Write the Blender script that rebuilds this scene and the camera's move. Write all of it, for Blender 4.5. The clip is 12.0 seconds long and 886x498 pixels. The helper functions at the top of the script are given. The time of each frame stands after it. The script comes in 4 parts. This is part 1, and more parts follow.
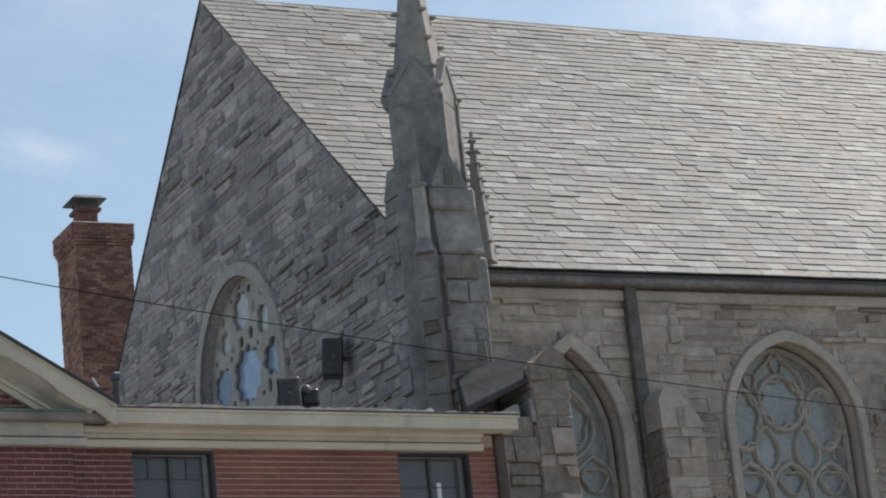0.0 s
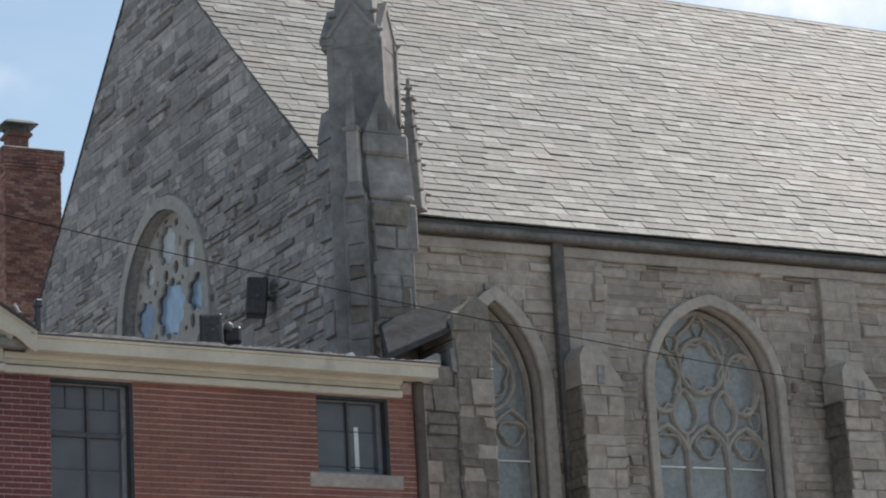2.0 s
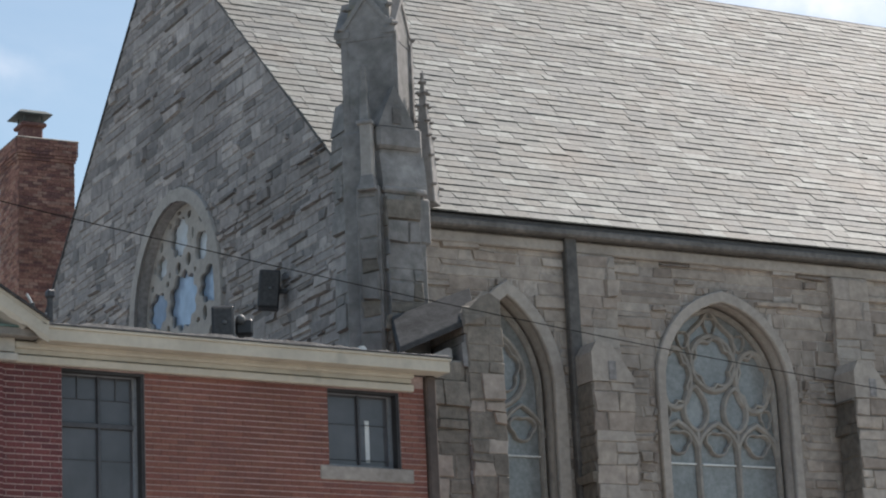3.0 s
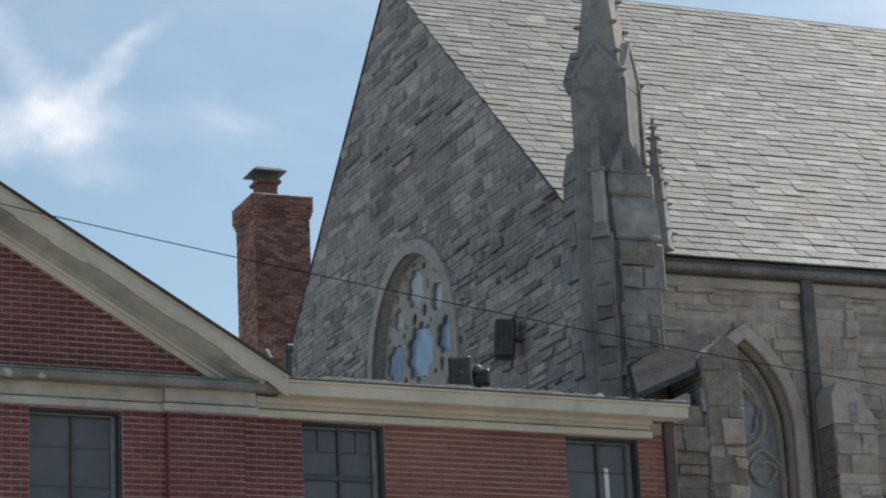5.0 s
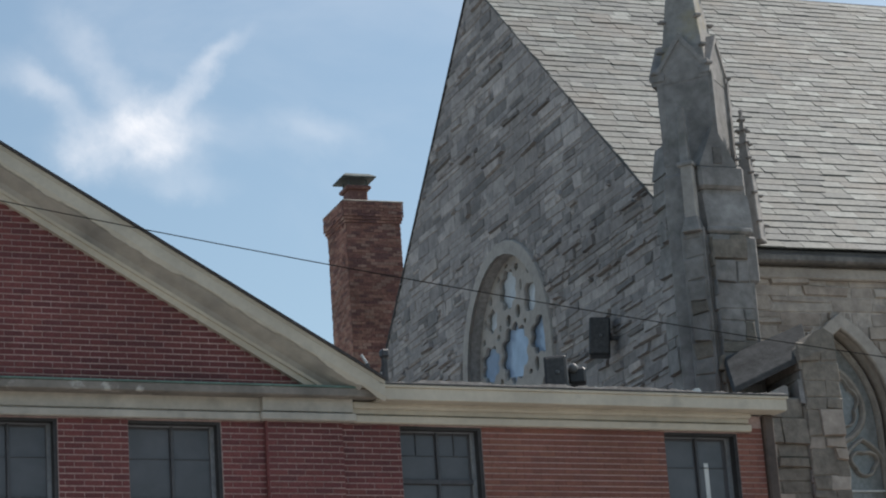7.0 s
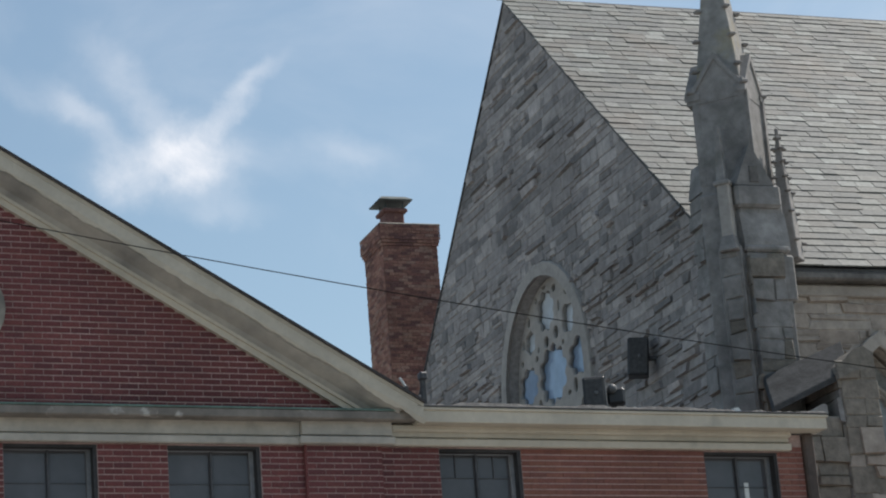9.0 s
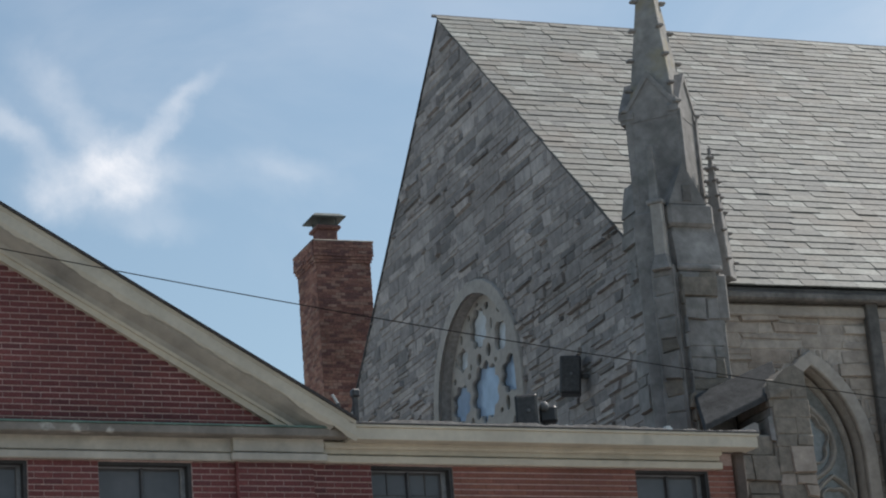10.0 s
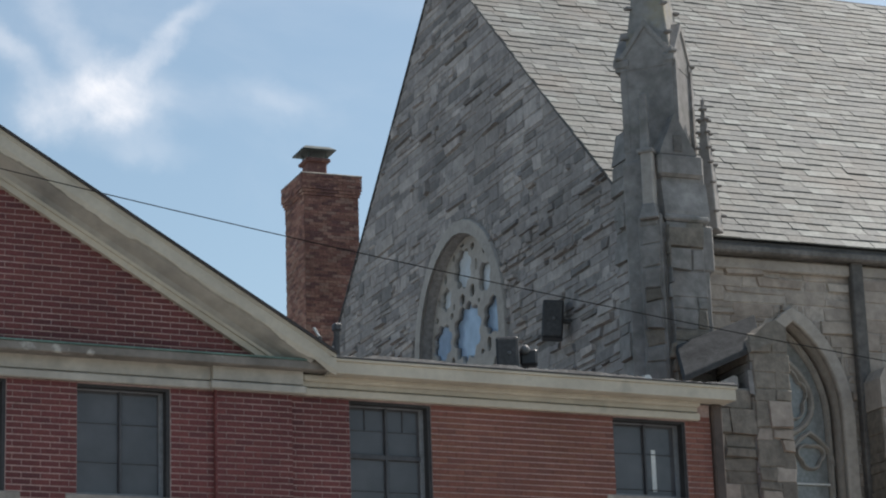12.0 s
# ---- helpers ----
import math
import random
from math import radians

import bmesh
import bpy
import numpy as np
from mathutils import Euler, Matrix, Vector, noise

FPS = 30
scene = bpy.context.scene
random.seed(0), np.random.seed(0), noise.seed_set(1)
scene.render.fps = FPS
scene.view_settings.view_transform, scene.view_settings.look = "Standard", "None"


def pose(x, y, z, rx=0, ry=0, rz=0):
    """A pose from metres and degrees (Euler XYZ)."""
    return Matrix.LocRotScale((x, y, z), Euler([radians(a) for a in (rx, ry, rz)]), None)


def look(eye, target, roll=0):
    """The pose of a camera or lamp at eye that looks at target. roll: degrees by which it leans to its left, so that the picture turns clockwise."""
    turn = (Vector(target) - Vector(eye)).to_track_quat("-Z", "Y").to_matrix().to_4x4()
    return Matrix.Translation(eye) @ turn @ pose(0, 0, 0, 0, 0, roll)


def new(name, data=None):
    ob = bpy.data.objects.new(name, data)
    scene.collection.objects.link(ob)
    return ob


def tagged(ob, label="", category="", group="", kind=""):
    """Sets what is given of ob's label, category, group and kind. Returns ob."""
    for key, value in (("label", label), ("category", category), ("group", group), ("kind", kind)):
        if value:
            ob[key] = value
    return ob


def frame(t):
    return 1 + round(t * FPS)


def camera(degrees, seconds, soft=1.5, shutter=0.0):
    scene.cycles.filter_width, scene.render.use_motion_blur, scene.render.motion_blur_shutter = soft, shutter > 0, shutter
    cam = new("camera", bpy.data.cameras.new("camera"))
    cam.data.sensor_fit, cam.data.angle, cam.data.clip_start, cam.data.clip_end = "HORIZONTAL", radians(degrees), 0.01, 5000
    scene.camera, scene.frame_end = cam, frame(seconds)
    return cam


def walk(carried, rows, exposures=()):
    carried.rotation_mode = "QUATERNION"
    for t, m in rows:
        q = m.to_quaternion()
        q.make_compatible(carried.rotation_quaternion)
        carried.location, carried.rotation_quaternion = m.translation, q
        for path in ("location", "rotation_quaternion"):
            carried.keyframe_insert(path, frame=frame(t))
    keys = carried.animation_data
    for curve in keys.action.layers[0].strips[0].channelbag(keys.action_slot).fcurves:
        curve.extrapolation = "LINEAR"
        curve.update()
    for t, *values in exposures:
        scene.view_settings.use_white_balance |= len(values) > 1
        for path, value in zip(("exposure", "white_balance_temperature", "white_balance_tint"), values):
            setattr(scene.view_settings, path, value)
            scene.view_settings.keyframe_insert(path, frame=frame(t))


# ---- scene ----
cam = camera(20.206, 12.0, soft=2.05)
EYE = 1.6
# seconds, yaw, pitch, roll: a zoomed camera held in the hand, turning on the spot
ROWS = [
    (0.0, -25.741, 16.089, 5.916),
    (0.5, -25.552, 15.829, 4.207),
    (1.0, -25.769, 15.343, 3.028),
    (1.5, -27.263, 14.923, 2.887),
    (2.0, -28.194, 14.679, 3.213),
    (2.5, -28.538, 15.220, 3.621),
    (3.0, -28.054, 14.557, 2.608),
    (3.5, -26.417, 15.051, 2.668),
    (3.7, -25.958, 15.153, 2.842),
    (5.3, -21.757, 15.933, 2.931),
    (5.5, -21.347, 15.801, 3.237),
    (6.0, -20.656, 16.196, 4.063),
    (6.5, -20.198, 16.088, 3.974),
    (8.3, -19.274, 16.254, 4.053),
    (8.5, -19.243, 16.407, 3.831),
    (9.0, -18.864, 16.691, 4.363),
    (9.5, -18.930, 16.802, 4.341),
    (10.0, -20.443, 16.966, 4.471),
    (10.5, -20.774, 16.104, 3.513),
    (11.0, -21.661, 15.921, 3.310),
    (11.5, -21.687, 15.911, 3.034),
    (12.0, -21.499, 15.499, 1.906),
]
walk(cam, [(t, pose(0, 0, EYE, 90 + p, r, y)) for t, y, p, r in ROWS], exposures=[(0.0, 0.36, 6640, 13), (0.5, 0.34, 6640, 13), (1.5, 0.53, 6660, 13), (2.5, 0.45, 6640, 13), (3.5, 0.57, 6640, 13), (5.5, 0.26, 6530, 10.5), (8.5, 0.25, 6530, 10.5), (9.5, 0.18, 6530, 10.5), (10.5, 0.18, 6550, 10.5), (11.5, 0.27, 6570, 11), (12.0, 0.28, 6580, 11)])

# ---------------------------------------------------------------- light
SUN_EL, SUN_AZ = radians(52), radians(74)     # azimuth clockwise from +y: ahead and to the right, behind the church
sun_dir = Vector((math.sin(SUN_AZ) * math.cos(SUN_EL), math.cos(SUN_AZ) * math.cos(SUN_EL), math.sin(SUN_EL)))
sun = new("sun", bpy.data.lights.new("sun", "SUN"))
sun.data.energy, sun.data.angle, sun.data.color = 3.6, radians(0.6), (1.0, 0.95, 0.89)
sun.matrix_world = look(sun_dir * 60, (0, 0, 0))

world = bpy.data.worlds.new("sky")
scene.world = world
world.use_nodes = True
wn, wl = world.node_tree.nodes, world.node_tree.links
wn.clear()


def link(tree, a, b):
    tree.links.new(a, b)


def sky_nodes():
    t = world.node_tree
    out = t.nodes.new("ShaderNodeOutputWorld")
    sky = t.nodes.new("ShaderNodeTexSky")
    sky.sky_type, sky.sun_disc = "NISHITA", False
    sky.sun_elevation, sky.sun_rotation = SUN_EL, SUN_AZ
    sky.air_density, sky.dust_density, sky.ozone_density = 1.0, 1.2, 0.6
    bg = t.nodes.new("ShaderNodeBackground")
    bg.inputs["Strength"].default_value = 0.115
    tint = t.nodes.new("ShaderNodeVectorMath")
    tint.operation = "MULTIPLY"
    tint.inputs[1].default_value = (0.95, 1.0, 0.92)
    link(t, sky.outputs[0], tint.inputs[0])
    link(t, tint.outputs[0], bg.inputs["Color"])
    cloud = t.nodes.new("ShaderNodeBackground")
    cloud.inputs["Color"].default_value = (0.93, 0.95, 1.0, 1)
    cloud.inputs["Strength"].default_value = 0.88
    co = t.nodes.new("ShaderNodeTexCoord")
    # thin cirrus everywhere
    mp = t.nodes.new("ShaderNodeMapping")
    mp.inputs["Scale"].default_value = (5, 3, 9)
    link(t, co.outputs["Generated"], mp.inputs["Vector"])
    nz = t.nodes.new("ShaderNodeTexNoise")
    nz.inputs["Scale"].default_value, nz.inputs["Detail"].default_value, nz.inputs["Roughness"].default_value = 1.6, 6, 0.55
    nz.inputs["Distortion"].default_value = 0.6
    link(t, mp.outputs[0], nz.inputs["Vector"])
    veil = t.nodes.new("ShaderNodeMapRange")
    veil.interpolation_type = "SMOOTHSTEP"
    veil.inputs[1].default_value, veil.inputs[2].default_value = 0.42, 0.85
    veil.inputs[3].default_value, veil.inputs[4].default_value = 0.0, 0.22
    link(t, nz.outputs[0], veil.inputs[0])
    total = veil.outputs[0]
    # separate small clouds: direction, half width, strength
    fine = t.nodes.new("ShaderNodeTexNoise")
    fine.inputs["Scale"].default_value, fine.inputs["Detail"].default_value = 26, 7
    fine.inputs["Roughness"].default_value = 0.62
    link(t, co.outputs["Generated"], fine.inputs["Vector"])
    ragged = t.nodes.new("ShaderNodeTexNoise")
    ragged.inputs["Scale"].default_value, ragged.inputs["Detail"].default_value = 48, 8
    ragged.inputs["Roughness"].default_value, ragged.inputs["Distortion"].default_value = 0.6, 0.3
    link(t, co.outputs["Generated"], ragged.inputs["Vector"])
    streak = t.nodes.new("ShaderNodeMapRange")
    streak.inputs[1].default_value, streak.inputs[2].default_value = 0.32, 0.62
    streak.inputs[3].default_value, streak.inputs[4].default_value = 0.5, 1.1
    link(t, ragged.outputs[0], streak.inputs[0])
    for d, size, power in CLOUDS:
        warp = t.nodes.new("ShaderNodeVectorMath")
        warp.operation = "MULTIPLY_ADD"
        link(t, fine.outputs[1], warp.inputs[0])
        warp.inputs[1].default_value = (WARP,) * 3
        link(t, co.outputs["Generated"], warp.inputs[2])
        sub = t.nodes.new("ShaderNodeVectorMath")
        sub.operation = "SUBTRACT"
        n = Vector(d).normalized()
        link(t, warp.outputs[0], sub.inputs[0])
        sub.inputs[1].default_value = n + Vector((WARP * 0.5,) * 3)
        rot = t.nodes.new("ShaderNodeVectorRotate")
        rot.rotation_type = "Y_AXIS"
        rot.inputs["Angle"].default_value = radians(size[2])
        link(t, sub.outputs[0], rot.inputs["Vector"])
        scl = t.nodes.new("ShaderNodeVectorMath")
        scl.operation = "MULTIPLY"
        link(t, rot.outputs[0], scl.inputs[0])
        scl.inputs[1].default_value = (1 / size[0], 0.5 / size[0], 1 / size[1])
        ln = t.nodes.new("ShaderNodeVectorMath")
        ln.operation = "LENGTH"
        link(t, scl.outputs[0], ln.inputs[0])
        mr = t.nodes.new("ShaderNodeMapRange")
        mr.interpolation_type = "SMOOTHERSTEP"
        mr.inputs[1].default_value, mr.inputs[2].default_value = -0.1, 1.5
        mr.inputs[3].default_value, mr.inputs[4].default_value = power, 0.0
        link(t, ln.outputs["Value"], mr.inputs[0])
        wisp = t.nodes.new("ShaderNodeMath")
        wisp.operation = "MULTIPLY"
        link(t, mr.outputs[0], wisp.inputs[0])
        link(t, streak.outputs[0], wisp.inputs[1])
        add = t.nodes.new("ShaderNodeMath")
        add.operation, add.use_clamp = "ADD", True
        link(t, total, add.inputs[0])
        link(t, wisp.outputs[0], add.inputs[1])
        total = add.outputs[0]
    mix = t.nodes.new("ShaderNodeMixShader")
    link(t, total, mix.inputs[0])
    link(t, bg.outputs[0], mix.inputs[1])
    link(t, cloud.outputs[0], mix.inputs[2])
    link(t, mix.outputs[0], out.inputs["Surface"])


WARP = 0.024
CLOUDS = [
    ((0.220, 0.920, 0.325), (0.028, 0.014, 8), 0.50),
    ((0.235, 0.915, 0.328), (0.021, 0.013, 20), 0.42),
    ((0.226, 0.914, 0.336), (0.016, 0.010, 35), 0.26),
    ((0.245, 0.906, 0.346), (0.027, 0.0055, 38), 0.42),
    ((0.190, 0.920, 0.343), (0.028, 0.0065, -36), 0.30),
    ((0.210, 0.911, 0.352), (0.032, 0.0075, -44), 0.26),
    ((0.166, 0.922, 0.352), (0.022, 0.006, -30), 0.12),
    ((0.206, 0.924, 0.320), (0.013, 0.008, -30), 0.30),
    ((0.240, 0.918, 0.318), (0.018, 0.008, -8), 0.26),
    ((0.243, 0.921, 0.307), (0.022, 0.0065, -6), 0.20),
    ((0.297, 0.898, 0.327), (0.022, 0.006, -12), 0.14),
    ((0.270, 0.907, 0.326), (0.030, 0.010, -4), 0.08),
    ((0.575, 0.742, 0.345), (0.070, 0.022, -10), 0.75),
]
sky_nodes()

# ---------------------------------------------------------------- materials


def material(name, color, rough=0.8, spec=0.5, metal=0.0, tones=(), by="", grain=(8.0, 0.35), stain=(0.8, 0.3), bump=0.3, bump_scale=30.0, transmission=0.0, fleck=None):
    """A surface with grain and stains at two scales. tones: more colours, picked piece by piece (by: 'object' or 'island')."""
    m = bpy.data.materials.new(name)
    m.use_nodes = True
    t = m.node_tree
    b = t.nodes["Principled BSDF"]
    b.inputs["Roughness"].default_value, b.inputs["Metallic"].default_value = rough, metal
    b.inputs["Specular IOR Level"].default_value = spec
    b.inputs["Transmission Weight"].default_value = transmission
    co = t.nodes.new("ShaderNodeTexCoord")
    geo = t.nodes.new("ShaderNodeNewGeometry")
    where = geo.outputs["Position"]
    if tones:
        ramp = t.nodes.new("ShaderNodeValToRGB")
        ramp.color_ramp.interpolation = "CONSTANT" if len(tones) > 2 else "LINEAR"
        cols = [color, *tones]
        while len(ramp.color_ramp.elements) < len(cols):
            ramp.color_ramp.elements.new(0.5)
        for i, c in enumerate(cols):
            ramp.color_ramp.elements[i].position = i / len(cols)
            ramp.color_ramp.elements[i].color = (*c, 1)
        if by == "object":
            info = t.nodes.new("ShaderNodeObjectInfo")
            link(t, info.outputs["Random"], ramp.inputs[0])
        else:
            link(t, geo.outputs["Random Per Island"], ramp.inputs[0])
        base = ramp.outputs[0]
    else:
        rgb = t.nodes.new("ShaderNodeRGB")
        rgb.outputs[0].default_value = (*color, 1)
        base = rgb.outputs[0]
    for scale, amount, detail in ((grain[0], grain[1], 6), (stain[0], stain[1], 4)):
        nz = t.nodes.new("ShaderNodeTexNoise")
        nz.inputs["Scale"].default_value, nz.inputs["Detail"].default_value = scale, detail
        nz.inputs["Roughness"].default_value = 0.6
        link(t, where, nz.inputs["Vector"])
        mr = t.nodes.new("ShaderNodeMapRange")
        mr.inputs[1].default_value, mr.inputs[2].default_value = 0.3, 0.7
        mr.inputs[3].default_value, mr.inputs[4].default_value = 1 - amount, 1 + amount
        link(t, nz.outputs[0], mr.inputs[0])
        mul = t.nodes.new("ShaderNodeVectorMath")
        mul.operation = "SCALE"
        link(t, base, mul.inputs[0])
        link(t, mr.outputs[0], mul.inputs["Scale"])
        base = mul.outputs[0]
    if fleck:
        col, scale, lo, hi = fleck
        nz = t.nodes.new("ShaderNodeTexNoise")
        nz.inputs["Scale"].default_value, nz.inputs["Detail"].default_value = scale, 5
        link(t, where, nz.inputs["Vector"])
        mr = t.nodes.new("ShaderNodeMapRange")
        mr.inputs[1].default_value, mr.inputs[2].default_value = lo, hi
        link(t, nz.outputs[0], mr.inputs[0])
        mx = t.nodes.new("ShaderNodeMix")
        mx.data_type = "RGBA"
        link(t, mr.outputs[0], mx.inputs[0])
        link(t, base, mx.inputs[6])
        mx.inputs[7].default_value = (*col, 1)
        base = mx.outputs[2]
    link(t, base, b.inputs["Base Color"])
    if bump:
        nz = t.nodes.new("ShaderNodeTexNoise")
        nz.inputs["Scale"].default_value, nz.inputs["Detail"].default_value = bump_scale, 6
        link(t, where, nz.inputs["Vector"])
        bp = t.nodes.new("ShaderNodeBump")
        bp.inputs["Strength"].default_value, bp.inputs["Distance"].default_value = bump, 0.02
        link(t, nz.outputs[0], bp.inputs["Height"])
        link(t, bp.outputs[0], b.inputs["Normal"])
    return m


GABLE_TONES = [(0.329, 0.3, 0.287), (0.284, 0.26, 0.249), (0.364, 0.333, 0.315), (0.312, 0.284, 0.269), (0.42, 0.381, 0.36), (0.322, 0.296, 0.283), (0.27, 0.249, 0.241), (0.342, 0.31, 0.294), (0.234, 0.216, 0.209), (0.189, 0.177, 0.171), (0.312, 0.288, 0.275)]
WALL_TONES = [(0.364, 0.31, 0.264), (0.344, 0.29, 0.244), (0.376, 0.321, 0.271), (0.351, 0.29, 0.243), (0.411, 0.357, 0.308), (0.353, 0.3, 0.256), (0.366, 0.307, 0.258), (0.274, 0.225, 0.189), (0.363, 0.31, 0.266), (0.34, 0.29, 0.249)]
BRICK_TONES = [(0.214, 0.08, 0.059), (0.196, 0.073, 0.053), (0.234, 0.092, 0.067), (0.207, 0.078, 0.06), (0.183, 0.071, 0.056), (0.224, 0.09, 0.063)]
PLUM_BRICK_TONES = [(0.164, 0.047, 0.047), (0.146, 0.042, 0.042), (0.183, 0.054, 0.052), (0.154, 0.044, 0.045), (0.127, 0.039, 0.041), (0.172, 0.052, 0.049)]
OLD_BRICK_TONES = [(0.285, 0.138, 0.104), (0.218, 0.102, 0.082), (0.345, 0.182, 0.134), (0.172, 0.086, 0.074), (0.258, 0.124, 0.093), (0.338, 0.204, 0.156)]
SLATE_TONES = [(0.163, 0.169, 0.161), (0.141, 0.149, 0.142), (0.177, 0.183, 0.168), (0.155, 0.156, 0.143), (0.136, 0.144, 0.139), (0.171, 0.18, 0.166), (0.244, 0.256, 0.238), (0.152, 0.16, 0.152), (0.164, 0.164, 0.149), (0.212, 0.22, 0.204)]


def toned(name, tones, **kw):
    return {k: material(name + "_" + k, tones[0], tones=tones[1:], by=k, **kw) for k in ("object", "island")}


gable_stone = toned("gable_stone", GABLE_TONES, rough=0.85, grain=(6, 0.24), stain=(0.5, 0.22), bump=0.7, bump_scale=9)
wall_stone = toned("wall_stone", WALL_TONES, rough=0.88, grain=(6, 0.24), stain=(0.5, 0.25), bump=0.6, bump_scale=9)
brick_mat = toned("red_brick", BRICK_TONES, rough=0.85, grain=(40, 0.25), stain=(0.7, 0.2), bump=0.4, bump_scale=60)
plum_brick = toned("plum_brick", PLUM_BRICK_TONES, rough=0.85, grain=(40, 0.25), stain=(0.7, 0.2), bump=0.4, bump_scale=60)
old_brick = toned("old_brick", OLD_BRICK_TONES, rough=0.88, grain=(25, 0.35), stain=(0.9, 0.28), bump=0.5, bump_scale=40, fleck=((0.40, 0.235, 0.165), 5.0, 0.60, 0.74))
slate = toned("slate", SLATE_TONES, rough=0.68, spec=0.26, grain=(12, 0.2), stain=(0.35, 0.12), bump=0.35, bump_scale=18, fleck=((0.19, 0.162, 0.135), 0.5, 0.54, 0.84))
mortar_wall = material("brown_stone_mortar", (0.37, 0.322, 0.28), 0.95, grain=(10, 0.3))
mortar_dark = material("stone_mortar", (0.27, 0.252, 0.242), 0.95, grain=(12, 0.3))
mortar_pale = material("brick_mortar", (0.46, 0.335, 0.305), 0.95, grain=(30, 0.25), bump=0.3)
mortar_old = material("old_mortar", (0.25, 0.17, 0.13), 0.95, grain=(20, 0.3))
dressed = material("dressed_limestone", (0.385, 0.355, 0.325), 0.85, grain=(9, 0.14), stain=(0.8, 0.18), bump=0.3, fleck=((0.24, 0.225, 0.20), 5.0, 0.58, 0.85))
dark_dressed = material("weathered_sandstone", (0.246, 0.233, 0.222), 0.88, grain=(6, 0.25), stain=(0.9, 0.35), bump=0.5, fleck=((0.15, 0.15, 0.135), 3.5, 0.52, 0.80))
tan_dressed = material("tan_dressed_stone", (0.395, 0.347, 0.302), 0.86, grain=(9, 0.14), stain=(0.8, 0.2), bump=0.3, fleck=((0.27, 0.235, 0.20), 5.0, 0.58, 0.85))
tracery_stone = material("grey_tracery_stone", (0.35, 0.318, 0.282), 0.88, grain=(7, 0.2), stain=(0.9, 0.25), bump=0.4)
# near-black base: the porch slab's shade is put into its colour
shaded_slab_stone = material("shaded_slab", (0.062, 0.063, 0.064), 0.95, spec=0.1, grain=(8, 0.25), stain=(1.2, 0.35), bump=0.4)
# dark stone; also paints shade on the buttresses' west sides and under the slab
block_stone = material("dark_and_shaded_stone", (0.188, 0.165, 0.138), 0.9, grain=(8, 0.3), stain=(0.8, 0.35), bump=0.6)
cream = material("cream_paint", (0.55, 0.488, 0.395), 0.55, grain=(14, 0.06), stain=(1.5, 0.14), bump=0.1, fleck=((0.30, 0.27, 0.22), 3.0, 0.60, 0.85))
dirty_cream = material("weathered_cream_paint", (0.43, 0.375, 0.305), 0.7, grain=(10, 0.12), stain=(2.0, 0.3), bump=0.2, fleck=((0.16, 0.145, 0.125), 2.4, 0.36, 0.60))
# base and dark fleck hold dirt and the overhang's shade together
dirty_shaded_soffit = material("weathered_shaded_soffit_paint", (0.45, 0.41, 0.355), 0.7, grain=(8, 0.10), stain=(1.6, 0.22), bump=0.15, fleck=((0.19, 0.18, 0.165), 1.6, 0.45, 0.75))
cap_mat = material("weathered_cap_metal", (0.085, 0.105, 0.10), 0.65, grain=(10, 0.25), stain=(2, 0.3), bump=0.15)
peeled = material("peeled_cornice_paint", (0.215, 0.19, 0.165), 0.8, grain=(10, 0.15), stain=(2.0, 0.3), bump=0.3, fleck=((0.50, 0.465, 0.42), 3.2, 0.60, 0.66))
copper = material("green_copper", (0.12, 0.19, 0.165), 0.7, grain=(14, 0.3), stain=(2, 0.3), bump=0.15)
dark_metal = material("dark_metal", (0.082, 0.08, 0.08), 0.8, grain=(20, 0.3), stain=(1.2, 0.3), bump=0.15)
rust_metal = material("brown_downpipe", (0.17, 0.155, 0.14), 0.7, grain=(10, 0.3), stain=(1.5, 0.3), bump=0.2)
brown_pipe = material("brown_painted_pipe", (0.085, 0.062, 0.052), 0.75, grain=(10, 0.25), stain=(1.5, 0.25), bump=0.15)
sill_stone = material("brown_sill_stone", (0.33, 0.285, 0.25), 0.85, grain=(12, 0.15), stain=(1.5, 0.25), bump=0.25)
pipe_mat = material("dark_downpipe", (0.125, 0.115, 0.106), 0.75, grain=(10, 0.3), stain=(1.5, 0.3), bump=0.2)
black_box = material("black_plastic", (0.032, 0.032, 0.035), 0.5, grain=(40, 0.2), bump=0.1)
cone_mat = material("grey_dust_cap", (0.14, 0.14, 0.14), 0.5, grain=(20, 0.1), bump=0)
white_mat = material("white_plastic", (0.75, 0.75, 0.73), 0.45, grain=(20, 0.08), bump=0)
frame_mat = material("dark_window_frame", (0.068, 0.067, 0.072), 0.5, grain=(20, 0.25), bump=0.1)
glass = material("window_glass", (0.098, 0.096, 0.102), 0.08, spec=0.45, grain=(3, 0.15), stain=(1.2, 0.2), bump=0.02, bump_scale=3)
church_glass = material("leaded_glass", (0.245, 0.255, 0.252), 0.22, spec=0.6, grain=(14, 0.22), stain=(1.5, 0.18), bump=0.15, bump_scale=8)
# sky's reflection in the gable panes, painted as a blue base colour
blue_reflection = material("sky_reflection_blue_glass", (0.33, 0.44, 0.60), 0.18, spec=0.6, grain=(2, 0.12), stain=(1, 0.25), bump=0.05, bump_scale=6)
jamb_mat = material("dark_jamb", (0.055, 0.053, 0.054), 0.8, spec=0.2, grain=(20, 0.2), bump=0.1)
stile_mat = material("grey_window_stile", (0.21, 0.215, 0.225), 0.5, grain=(20, 0.2), bump=0.1)
# paler sky reflection for the upper gable panes, again as base colour
pale_reflection = material("sky_reflection_pale_glass", (0.62, 0.66, 0.70), 0.25, spec=0.5, grain=(3, 0.12), stain=(1, 0.2), bump=0.05, bump_scale=6)
